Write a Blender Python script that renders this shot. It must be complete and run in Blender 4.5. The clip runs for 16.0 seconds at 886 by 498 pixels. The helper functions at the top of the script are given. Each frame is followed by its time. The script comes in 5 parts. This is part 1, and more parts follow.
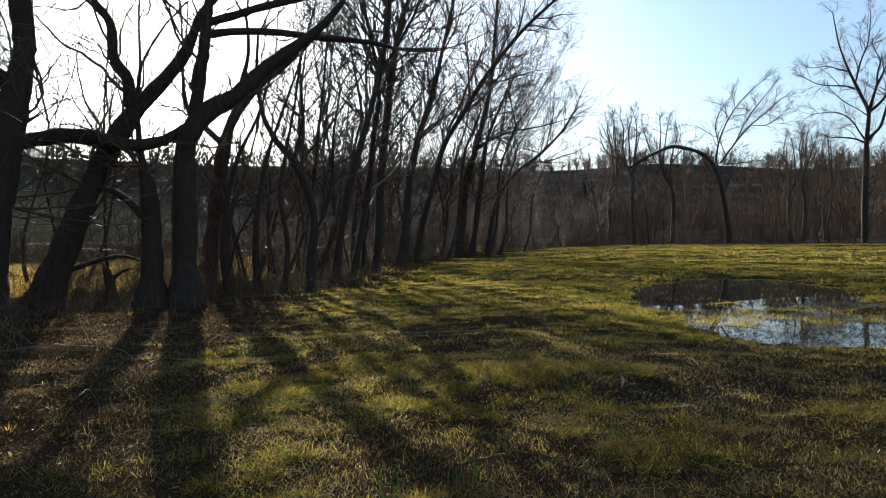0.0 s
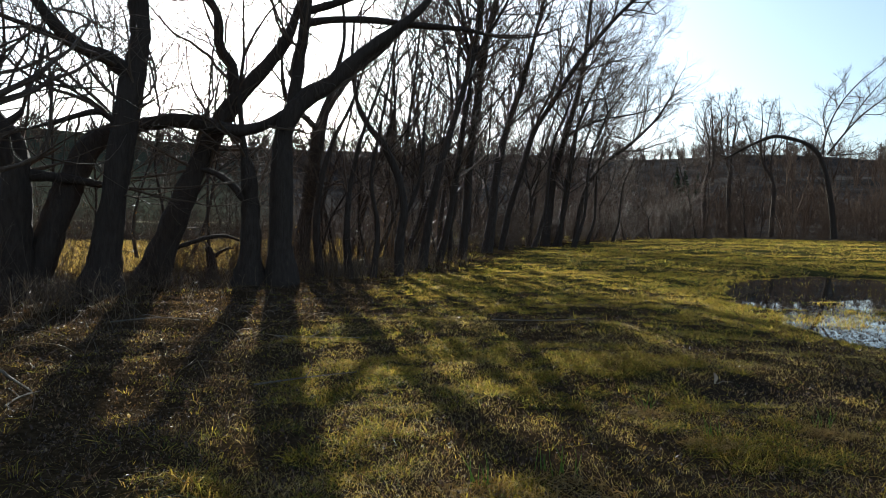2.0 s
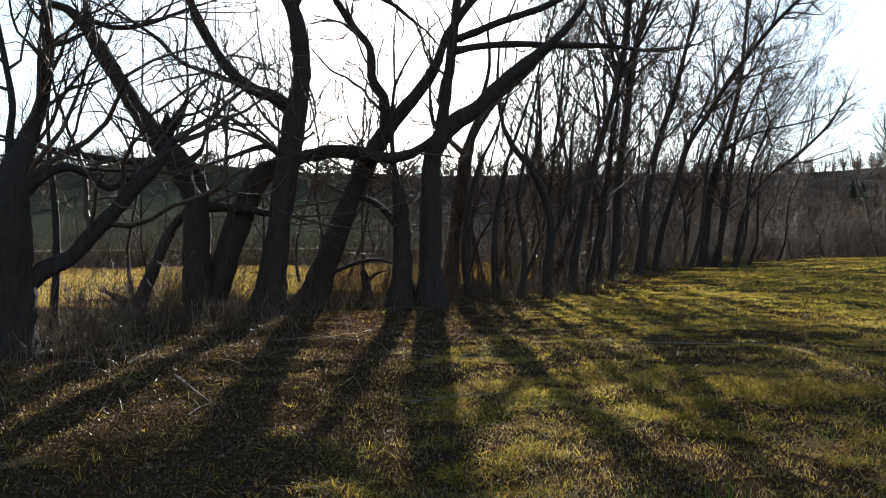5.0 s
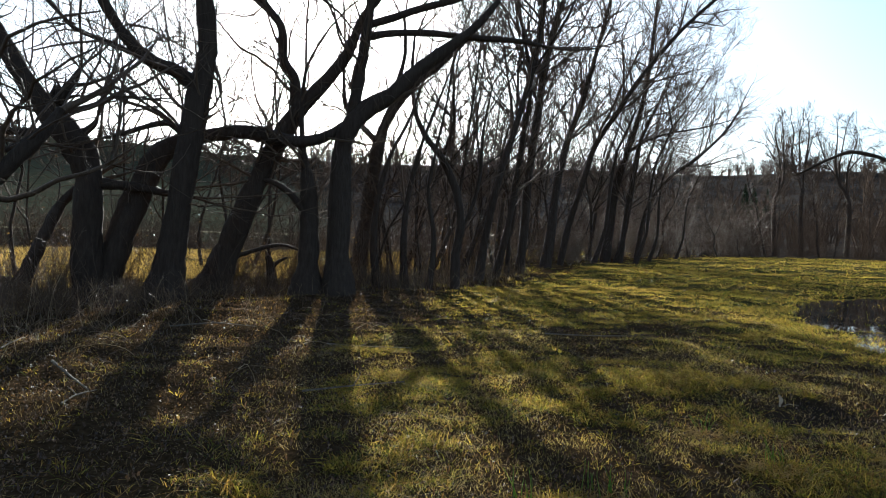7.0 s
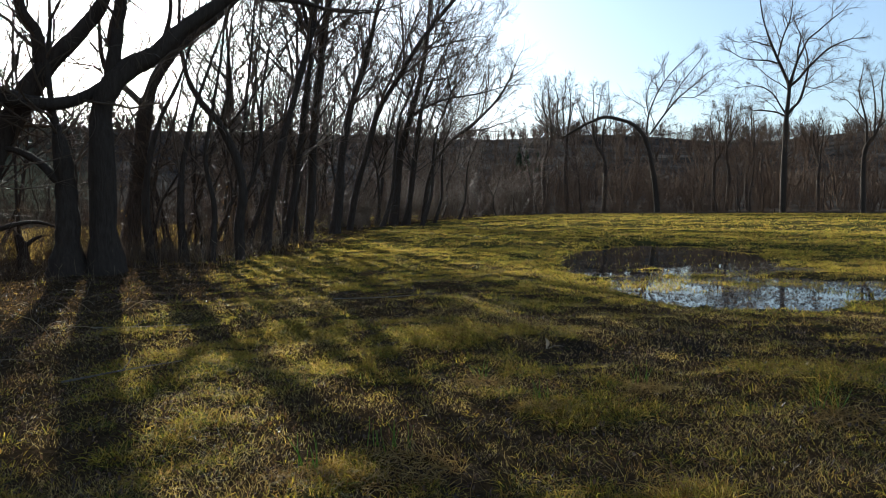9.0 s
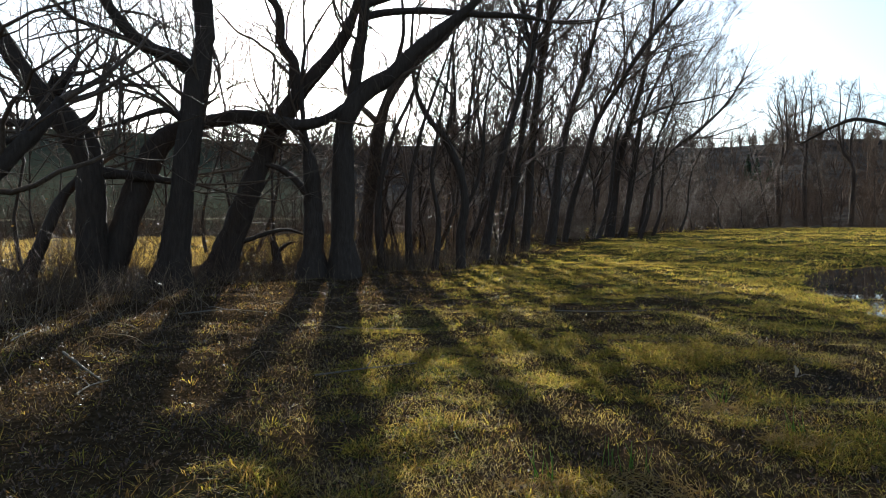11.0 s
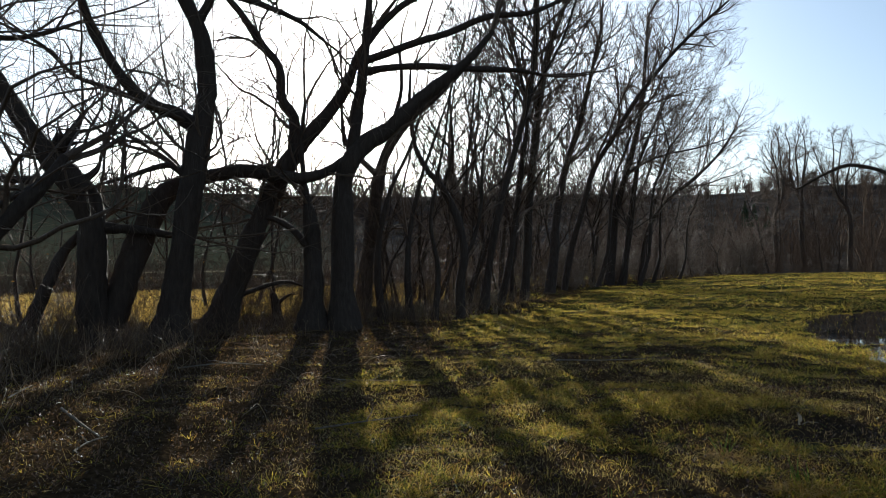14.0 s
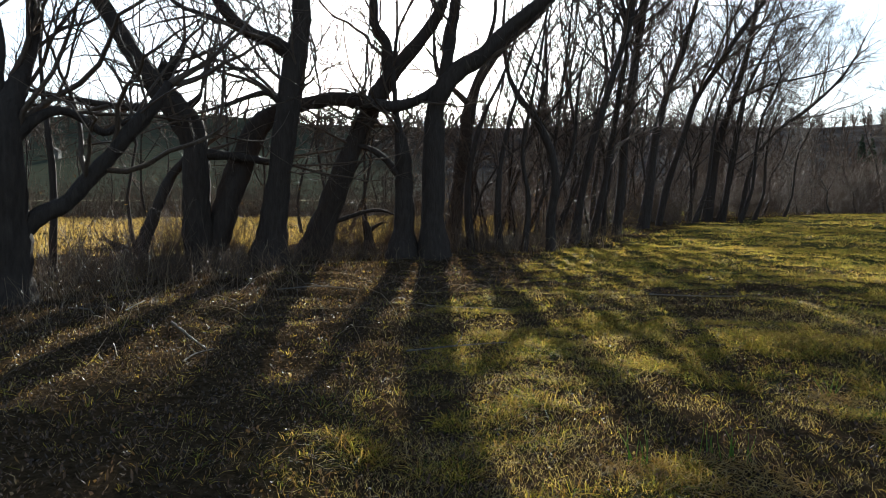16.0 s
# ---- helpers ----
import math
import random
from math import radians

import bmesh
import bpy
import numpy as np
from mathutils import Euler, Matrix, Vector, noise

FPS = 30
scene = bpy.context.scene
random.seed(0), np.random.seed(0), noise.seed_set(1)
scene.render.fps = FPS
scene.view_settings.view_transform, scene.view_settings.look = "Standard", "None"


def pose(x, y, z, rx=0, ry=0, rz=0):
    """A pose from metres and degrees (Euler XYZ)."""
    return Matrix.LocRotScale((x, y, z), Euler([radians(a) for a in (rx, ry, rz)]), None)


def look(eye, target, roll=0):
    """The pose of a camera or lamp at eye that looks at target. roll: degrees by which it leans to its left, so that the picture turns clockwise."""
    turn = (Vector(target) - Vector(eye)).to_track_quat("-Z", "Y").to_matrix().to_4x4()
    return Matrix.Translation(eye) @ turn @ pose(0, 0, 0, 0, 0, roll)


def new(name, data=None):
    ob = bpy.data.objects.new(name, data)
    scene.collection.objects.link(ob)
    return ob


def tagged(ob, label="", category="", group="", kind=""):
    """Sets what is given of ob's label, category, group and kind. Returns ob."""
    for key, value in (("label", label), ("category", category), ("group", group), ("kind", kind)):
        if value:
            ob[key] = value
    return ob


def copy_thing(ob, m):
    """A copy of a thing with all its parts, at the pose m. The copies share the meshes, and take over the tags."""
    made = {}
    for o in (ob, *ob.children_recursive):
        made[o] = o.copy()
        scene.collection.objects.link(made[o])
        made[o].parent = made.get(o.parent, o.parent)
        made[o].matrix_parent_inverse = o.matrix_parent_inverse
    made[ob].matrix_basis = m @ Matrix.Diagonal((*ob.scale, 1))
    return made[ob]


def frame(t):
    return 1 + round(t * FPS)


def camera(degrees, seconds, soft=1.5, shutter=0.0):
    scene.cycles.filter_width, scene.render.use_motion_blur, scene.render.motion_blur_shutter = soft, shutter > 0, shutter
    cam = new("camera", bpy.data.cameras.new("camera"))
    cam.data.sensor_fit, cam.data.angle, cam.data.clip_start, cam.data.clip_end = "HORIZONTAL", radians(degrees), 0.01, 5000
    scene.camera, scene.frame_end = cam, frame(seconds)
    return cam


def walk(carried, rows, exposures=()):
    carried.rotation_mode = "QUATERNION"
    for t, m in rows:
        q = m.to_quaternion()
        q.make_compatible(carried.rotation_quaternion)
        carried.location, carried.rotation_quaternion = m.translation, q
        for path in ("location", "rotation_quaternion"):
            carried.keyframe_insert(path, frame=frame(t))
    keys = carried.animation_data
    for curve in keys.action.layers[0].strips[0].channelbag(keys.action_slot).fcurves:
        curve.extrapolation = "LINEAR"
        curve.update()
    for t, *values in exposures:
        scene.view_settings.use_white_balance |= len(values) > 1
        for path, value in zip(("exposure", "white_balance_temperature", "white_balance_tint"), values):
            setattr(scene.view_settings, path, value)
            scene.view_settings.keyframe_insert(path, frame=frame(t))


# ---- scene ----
cam = camera(64.61, 16.0, soft=1.0)
PATH = [
    (0.0, pose(0.000, -0.000, 1.600, 88.84, 0.81, -0.00)),
    (0.5, pose(-0.006, -0.050, 1.610, 89.00, 0.57, 1.12)),
    (1.0, pose(-0.022, -0.055, 1.610, 88.40, 0.08, 3.31)),
    (1.5, pose(-0.039, -0.049, 1.612, 88.01, -0.54, 4.66)),
    (2.0, pose(-0.060, -0.076, 1.606, 87.79, -0.63, 6.96)),
    (2.5, pose(-0.079, -0.064, 1.608, 87.19, -1.30, 9.78)),
    (3.0, pose(-0.103, -0.068, 1.594, 86.93, -0.81, 12.87)),
    (3.5, pose(-0.112, -0.057, 1.590, 86.70, -1.16, 13.66)),
    (4.0, pose(-0.094, -0.077, 1.598, 87.72, -0.61, 15.42)),
    (4.2, pose(-0.106, -0.084, 1.590, 88.85, 0.39, 16.84)),
    (6.3, pose(-0.007, -0.035, 1.567, 89.76, -0.52, 20.48)),
    (6.5, pose(-0.002, -0.027, 1.567, 89.36, -1.01, 18.07)),
    (7.0, pose(0.010, 0.033, 1.558, 88.87, -1.48, 11.83)),
    (7.5, pose(0.028, 0.043, 1.549, 88.27, 0.49, 7.71)),
    (8.0, pose(0.035, 0.076, 1.546, 87.37, -0.43, 3.63)),
    (8.5, pose(0.103, 0.046, 1.541, 87.23, -0.22, -4.28)),
    (9.0, pose(0.107, 0.079, 1.542, 86.23, 0.56, -5.18)),
    (9.5, pose(0.040, 0.091, 1.532, 85.76, 0.41, -2.75)),
    (10.0, pose(-0.059, 0.142, 1.532, 85.53, 0.72, 8.29)),
    (10.2, pose(-0.075, 0.109, 1.533, 85.70, 0.43, 12.06)),
    (12.3, pose(-0.042, 0.061, 1.578, 90.66, -0.07, 10.98)),
    (12.5, pose(-0.054, 0.050, 1.569, 91.31, -0.01, 10.72)),
    (13.0, pose(-0.053, 0.048, 1.573, 92.27, 0.45, 10.36)),
    (13.5, pose(-0.045, 0.043, 1.567, 92.00, 0.63, 10.37)),
    (14.0, pose(-0.047, 0.038, 1.562, 91.31, 0.93, 11.99)),
    (14.5, pose(-0.052, 0.048, 1.547, 90.45, 1.34, 14.08)),
    (15.0, pose(-0.069, 0.085, 1.529, 88.57, 0.63, 13.57)),
    (15.5, pose(-0.098, 0.127, 1.515, 87.35, -0.03, 14.97)),
    (16.0, pose(-0.100, 0.098, 1.507, 85.86, -0.08, 19.24)),
]
walk(cam, PATH, [(0.0, 1.18, 5150, 3), (2.0, 1.18, 5150, 3), (4.0, 1.45, 5150, 3), (7.0, 1.35, 5150, 3), (8.5, 1.2, 5150, 3), (9.3, 1.24, 5150, 3), (10.0, 1.52, 5150, 3), (12.5, 1.02, 5200, 3), (13.5, 0.85, 5200, 3), (14.5, 0.86, 5200, 3), (16.0, 1.42, 5150, 3)])

# ---- light: low winter sun behind the hedgerow ----
SUN_AZ, SUN_EL = 19.8, 16.3
world = bpy.data.worlds.new("sky")
scene.world = world
world.use_nodes = True
wn = world.node_tree
sky = wn.nodes.new("ShaderNodeTexSky")
sky.sky_type = "NISHITA"
sky.sun_disc = False
sky.sun_elevation = radians(SUN_EL)
sky.sun_rotation = radians(-SUN_AZ)
sky.air_density, sky.dust_density, sky.ozone_density = 1.0, 1.9, 1.25
wn.nodes["Background"].inputs["Strength"].default_value = 0.073
pale = wn.nodes.new("ShaderNodeHueSaturation")
pale.inputs["Saturation"].default_value = 0.73
wn.links.new(sky.outputs["Color"], pale.inputs["Color"])
wn.links.new(pale.outputs["Color"], wn.nodes["Background"].inputs["Color"])

lamp = bpy.data.lights.new("sun", "SUN")
lamp.energy, lamp.angle, lamp.color = 5.0, radians(0.5), (1.0, 0.86, 0.66)
sun = new("sun", lamp)
toward = Vector((-math.sin(radians(SUN_AZ)) * math.cos(radians(SUN_EL)), math.cos(radians(SUN_AZ)) * math.cos(radians(SUN_EL)), math.sin(radians(SUN_EL))))
sun.matrix_world = look(toward * 60, (0, 0, 0))


# ---- materials ----
def material(name, rough=0.8, spec=0.3):
    m = bpy.data.materials.new(name)
    m.use_nodes = True
    b = m.node_tree.nodes["Principled BSDF"]
    b.inputs["Roughness"].default_value = rough
    b.inputs["Specular IOR Level"].default_value = spec
    return m, m.node_tree, b


def node(nt, kind, **values):
    n = nt.nodes.new(kind)
    for key, value in values.items():
        n.inputs[key].default_value = value
    return n


def noise_tex(nt, coord, scale, detail=4.0, rough=0.6):
    n = node(nt, "ShaderNodeTexNoise", Scale=scale, Detail=detail, Roughness=rough)
    nt.links.new(coord, n.inputs["Vector"])
    return n.outputs["Fac"]


def ramp(nt, fac, stops):
    n = nt.nodes.new("ShaderNodeValToRGB")
    while len(n.color_ramp.elements) < len(stops):
        n.color_ramp.elements.new(0.5)
    for e, (p, c) in zip(n.color_ramp.elements, stops):
        e.position, e.color = p, (*c, 1.0)
    nt.links.new(fac, n.inputs["Fac"])
    return n.outputs["Color"]


def mix(nt, fac, a, b, blend="MIX"):
    n = nt.nodes.new("ShaderNodeMix")
    n.data_type, n.blend_type = "RGBA", blend
    for sock, value in ((n.inputs[0], fac), (n.inputs[6], a), (n.inputs[7], b)):
        if isinstance(value, (int, float)):
            sock.default_value = value
        elif isinstance(value, tuple):
            sock.default_value = (*value, 1.0)
        else:
            nt.links.new(value, sock)
    return n.outputs[2]


def calc(nt, op, a, b=0.0, clamp=False):
    n = nt.nodes.new("ShaderNodeMath")
    n.operation, n.use_clamp = op, clamp
    for sock, value in ((n.inputs[0], a), (n.inputs[1], b)):
        if isinstance(value, (int, float)):
            sock.default_value = value
        else:
            nt.links.new(value, sock)
    return n.outputs[0]


def bump(nt, bsdf, height, strength, distance):
    n = node(nt, "ShaderNodeBump", Strength=strength, Distance=distance)
    nt.links.new(height, n.inputs["Height"])
    nt.links.new(n.outputs["Normal"], bsdf.inputs["Normal"])


def position(nt):
    return nt.nodes.new("ShaderNodeNewGeometry").outputs["Position"]


def attribute(nt, name):
    n = nt.nodes.new("ShaderNodeAttribute")
    n.attribute_name = name
    return n.outputs["Fac"]


def island(nt):
    return nt.nodes.new("ShaderNodeNewGeometry").outputs["Random Per Island"]


def bark_material(name, dark, light, scale=14.0, rough=0.85, gloss=0.12):
    m, nt, b = material(name, rough, gloss)
    co = nt.nodes.new("ShaderNodeTexCoord").outputs["Object"]
    mp = node(nt, "ShaderNodeMapping")
    mp.inputs["Scale"].default_value = (1.0, 1.0, 0.22)
    nt.links.new(co, mp.inputs["Vector"])
    fine = noise_tex(nt, mp.outputs["Vector"], scale, 6.0, 0.65)
    broad = noise_tex(nt, co, 1.3, 3.0)
    c = mix(nt, broad, ramp(nt, fine, [(0.3, dark), (0.7, light)]), tuple(v * 0.75 for v in light))
    nt.links.new(c, b.inputs["Base Color"])
    bump(nt, b, fine, 1.0, 0.06)
    return m


BARK = bark_material("willow_bark", (0.020, 0.014, 0.010), (0.088, 0.062, 0.044))
TWIG = bark_material("twig_bark", (0.06, 0.04, 0.026), (0.17, 0.11, 0.068), 20.0, 0.6, 0.14)
FAR_TWIG = bark_material("grey_brown_twigs", (0.052, 0.035, 0.024), (0.13, 0.085, 0.055), 3.0, 0.9, 0.04)
DEAD_WOOD = bark_material("bleached_dead_wood", (0.07, 0.055, 0.04), (0.26, 0.21, 0.155), 25.0, 0.75)


def leafy_material(name, stops, through_light, patch=0.35, rough=0.55, gloss=0.35):
    """Thin plant matter: a colour for each blade, patches over the ground, and light passing through."""
    m, nt, b = material(name, rough, gloss)
    pos = position(nt)
    patchy = noise_tex(nt, pos, patch, 3.0, 0.6)
    mid = noise_tex(nt, pos, patch * 11.0, 3.0, 0.6)
    f = calc(nt, "ADD", calc(nt, "MULTIPLY", island(nt), 0.85), calc(nt, "ADD", calc(nt, "MULTIPLY", patchy, 0.8), calc(nt, "MULTIPLY", mid, 0.7)))
    f = calc(nt, "SUBTRACT", f, 0.73, True)
    c = ramp(nt, f, stops)
    nt.links.new(c, b.inputs["Base Color"])
    tr = nt.nodes.new("ShaderNodeBsdfTranslucent")
    nt.links.new(mix(nt, 1.0, c, (2.05, 1.9, 0.84), "MULTIPLY"), tr.inputs["Color"])
    ms = node(nt, "ShaderNodeMixShader", Fac=through_light)
    nt.links.new(b.outputs[0], ms.inputs[1])
    nt.links.new(tr.outputs[0], ms.inputs[2])
    nt.links.new(ms.outputs[0], nt.nodes["Material Output"].inputs["Surface"])
    return m


GRASS = leafy_material("meadow_grass", [(0.0, (0.036, 0.055, 0.020)), (0.2, (0.115, 0.112, 0.034)), (0.42, (0.29, 0.24, 0.042)), (0.54, (0.31, 0.225, 0.085)), (0.66, (0.09, 0.05, 0.022)), (0.8, (0.22, 0.14, 0.055)), (0.92, (0.30, 0.21, 0.09)), (1.0, (0.43, 0.35, 0.19))], 0.72, 0.35, 0.5, 0.12)
DRY_GRASS = leafy_material("dry_straw_grass", [(0.0, (0.17, 0.125, 0.065)), (0.4, (0.30, 0.222, 0.115)), (1.0, (0.44, 0.36, 0.21))], 0.55, 0.35, 0.6, 0.1)
LITTER = leafy_material("fallen_leaves", [(0.0, (0.028, 0.018, 0.012)), (0.5, (0.075, 0.044, 0.026)), (0.85, (0.125, 0.07, 0.035)), (1.0, (0.28, 0.20, 0.11))], 0.3, 0.8, 0.45, 0.3)
FIELD_GRASS = leafy_material("pale_field_grass", [(0.0, (0.11, 0.07, 0.03)), (0.5, (0.27, 0.185, 0.085)), (1.0, (0.38, 0.29, 0.16))], 0.4, 0.5, 0.6, 0.1)
FRESH = leafy_material("fresh_green_grass", [(0.0, (0.07, 0.15, 0.02)), (1.0, (0.16, 0.26, 0.04))], 0.5)
DEAD_LEAF = leafy_material("withered_pale_leaf", [(0.0, (0.33, 0.26, 0.19)), (1.0, (0.44, 0.38, 0.30))], 0.2, 9.0)
WEEDS = leafy_material("dead_weed_stalks", [(0.0, (0.10, 0.065, 0.035)), (0.6, (0.22, 0.145, 0.08)), (1.0, (0.36, 0.27, 0.16))], 0.15, 0.8, 0.5)


def ground_material():
    m, nt, b = material("meadow_soil", 1.0, 0.0)
    pos = position(nt)
    broad = noise_tex(nt, pos, 0.35, 3.0)
    mid = noise_tex(nt, pos, 2.1, 4.0)
    fine = noise_tex(nt, pos, 18.0, 6.0, 0.7)
    f = calc(nt, "ADD", calc(nt, "MULTIPLY", broad, 0.55), calc(nt, "MULTIPLY", mid, 0.5))
    green = ramp(nt, f, [(0.32, (0.03, 0.042, 0.010)), (0.5, (0.055, 0.06, 0.016)), (0.62, (0.10, 0.08, 0.028)), (0.75, (0.08, 0.055, 0.03))])
    earth = ramp(nt, fine, [(0.3, (0.014, 0.010, 0.006)), (0.55, (0.05, 0.033, 0.017)), (0.8, (0.11, 0.075, 0.04))])
    c = mix(nt, calc(nt, "MULTIPLY", fine, 0.8), green, earth)
    c = mix(nt, attribute(nt, "litter"), c, earth)
    # wet puddle mud, and at 0.7 the hollow's painted tree shade
    c = mix(nt, attribute(nt, "mud_shade"), c, (0.028, 0.022, 0.016))
    brush = calc(nt, "ADD", calc(nt, "MULTIPLY", noise_tex(nt, pos, 0.05, 6.0, 0.7), 0.5), calc(nt, "MULTIPLY", noise_tex(nt, pos, 0.9, 8.0, 0.75), 0.5))
    wood = ramp(nt, brush, [(0.40, (0.016, 0.014, 0.012)), (0.5, (0.052, 0.044, 0.037)), (0.6, (0.115, 0.097, 0.08))])
    c = mix(nt, attribute(nt, "wood"), c, wood)
    c = mix(nt, attribute(nt, "pale_strip"), c, (0.36, 0.30, 0.18))
    c = mix(nt, attribute(nt, "meadow"), c, ramp(nt, broad, [(0.3, (0.036, 0.040, 0.026)), (0.7, (0.062, 0.060, 0.038))]))
    nt.links.new(c, b.inputs["Base Color"])
    bump(nt, b, calc(nt, "ADD", fine, mid), 0.8, 0.05)
    return m


def water_material():
    m, nt, b = material("puddle_water", 0.015, 0.5)
    b.inputs["Base Color"].default_value = (0.012, 0.013, 0.012, 1.0)
    b.inputs["IOR"].default_value = 1.33
    pos = position(nt)
    bump(nt, b, noise_tex(nt, pos, 3.0, 3.0), 0.004, 0.02)
    return m


GROUND, WATER = ground_material(), water_material()


# ---- mesh tools ----
def mesh_from(name, verts, faces, mat, smooth=True):
    """A mesh from arrays: verts (n, 3), faces (m, 3) or (m, 4)."""
    verts, faces = np.asarray(verts, np.float32), np.asarray(faces, np.int32)
    me = bpy.data.meshes.new(name)
    me.vertices.add(len(verts))
    me.vertices.foreach_set("co", verts.ravel())
    count, k = faces.shape
    me.loops.add(count * k)
    me.loops.foreach_set("vertex_index", faces.ravel())
    me.polygons.add(count)
    me.polygons.foreach_set("loop_start", np.arange(0, count * k, k, dtype=np.int32))
    me.polygons.foreach_set("use_smooth", np.full(count, smooth))
    me.materials.append(mat)
    me.update(calc_edges=True)
    return me


def part(name, data, parent, label=""):
    ob = new(name, data)
    ob.parent = parent
    return tagged(ob, label)


def thing(name, x, y, z, turn, label, category, group=""):
    ob = new(name)
    ob.matrix_world = pose(x, y, z, 0, 0, turn)
    return tagged(ob, label, category, group)


def lattice(ix, iy, seed):
    h = (ix.astype(np.int64) * 374761393 + iy.astype(np.int64) * 668265263 + seed * 982451653) & 0x7FFFFFFF
    h = ((h ^ (h >> 13)) * 1274126177) & 0x7FFFFFFF
    h = (h ^ (h >> 16)) & 0xFFFF
    return h / 65535.0


def bumps(x, y, size, seed):
    """Smooth value noise, 0 to 1, with hills about `size` metres across."""
    u, v = np.asarray(x, float) / size, np.asarray(y, float) / size
    iu, iv = np.floor(u), np.floor(v)
    fu, fv = u - iu, v - iv
    fu, fv = fu * fu * (3 - 2 * fu), fv * fv * (3 - 2 * fv)
    a, b = lattice(iu, iv, seed), lattice(iu + 1, iv, seed)
    c, d = lattice(iu, iv + 1, seed), lattice(iu + 1, iv + 1, seed)
    return (a * (1 - fu) + b * fu) * (1 - fv) + (c * (1 - fu) + d * fu) * fv


def step(a, b, x):
    s = np.clip((np.asarray(x, float) - a) / (b - a), 0, 1)
    return s * s * (3 - 2 * s)


# ---- the lie of the land ----
WATER_Z = -0.075
SKY_AZ = (-180, -60, -36, -30, -26, -22, -16, -11, -1, 15, 34, 48, 70, 180)
SKY_EL = (3.0, 4.5, 5.1, 4.85, 4.95, 5.25, 5.6, 5.65, 5.7, 6.1, 6.5, 6.2, 5.0, 3.0)


def puddle_shape(x, y):
    """1 in the middle of the puddle, 0 at its rim, below 0 outside."""
    near = 1 - np.sqrt(((x - 6.1) / 1.75) ** 2 + ((y - 12.7) / 2.9) ** 2)
    side = 1 - np.sqrt(((x - 7.7) / 1.9) ** 2 + ((y - 12.2) / 1.7) ** 2)
    u = x - 8.1 - 0.28 * (y - 19.0)
    far = 1 - np.sqrt((u / 2.9) ** 2 + ((y - 19.0) / 5.8) ** 2)
    calm = step(16.5, 19.5, y)
    return np.maximum(np.maximum(near, side), far) + (1 - 0.55 * calm) * (0.45 * (bumps(x, y, 1.7, 5) - 0.5) + 0.2 * (bumps(x, y, 0.5, 6) - 0.5))


def growth(x, y):
    """How thickly the meadow's grass grows, about 0.5 in the mean."""
    return bumps(x, y, 1.3, 31) * 0.3 + bumps(x, y, 0.5, 32) * 0.35 + bumps(x, y, 0.2, 34) * 0.35


def gap_shape(x, y):
    """1 where dark litter shows between the tussocks of the near meadow."""
    r = np.hypot(x, y)
    # more litter on the near right, its dark colour also standing for crown shade
    wide = 0.59 + 0.12 * step(1.4, 3.4, x) * step(11, 8, r) - 0.12 * step(7, 18, r) - 0.16 * (bumps(x, y, 4.0, 37) - 0.5)
    return step(wide, wide - 0.16, growth(x, y)) * (1 - step(14, 24, r))


def litter_shape(x, y):
    """1 under the hedgerow's leaf fall, 0 out in the open meadow."""
    rim = np.interp(y, (-20, 2, 6, 10, 14, 20, 28, 40, 50, 58, 72, 86), (-1.6, -1.6, -2.0, -2.6, -3.0, -2.4, -1.4, 0.2, 3.0, 5.5, 12.0, 22.0))
    w = rim - x + 2.2 * (bumps(x, y, 2.5, 8) - 0.5) + 1.0 * (bumps(x, y, 0.7, 9) - 0.5)
    return step(-0.8, 1.2, w) * step(-22.0, -12.5, x + np.clip(y - 20, 0, 99) * -0.35)


def bare_shade(x, y):
    """1 on a thinly grassed hollow, its ground colour darkened for tree shade."""
    d = np.sqrt(((x - 2.6) / 2.3) ** 2 + ((y - 7.0 - 0.12 * (x - 2.6)) / 0.75) ** 2)
    return step(1.5, 0.4, d + 1.3 * (bumps(x, y, 0.7, 51) - 0.5))


def land(x, y):
    x, y = np.asarray(x, float), np.asarray(y, float)
    r = np.hypot(x, y)
    az = np.degrees(np.arctan2(-x, y))
    near = 1 - step(60, 110, r)
    z = 0.03 + 0.14 * (bumps(x, y, 5.0, 1) - 0.5) + 0.10 * (bumps(x, y, 1.3, 2) - 0.5) + 0.085 * (bumps(x, y, 0.42, 3) - 0.5)
    z = np.maximum(z * near, -0.045) - 0.02 * bare_shade(x, y)
    p = puddle_shape(x, y)
    wet = step(-0.12, 0.12, p)
    rim = step(-0.8, -0.1, p)
    z = z * (1 - rim) + rim * (-0.04 + 0.35 * z)
    z = z * (1 - wet) + wet * (-0.118 - 0.04 * step(15.5, 18.0, y) + 0.11 * (bumps(x, y, 0.8, 11) - 0.5) + 0.07 * (bumps(x, y, 0.27, 12) - 0.5))
    el = np.interp(az, SKY_AZ, SKY_EL)
    begin = np.interp(az, (-60, 5, 25, 60), (105, 90, 62, 62))
    rr = np.minimum(r, 380)
    z = z + rr * np.tan(np.radians(el)) * step(begin, 400, rr) + (bumps(x, y, 60, 14) - 0.5) * 5 * step(120, 220, r)
    return z


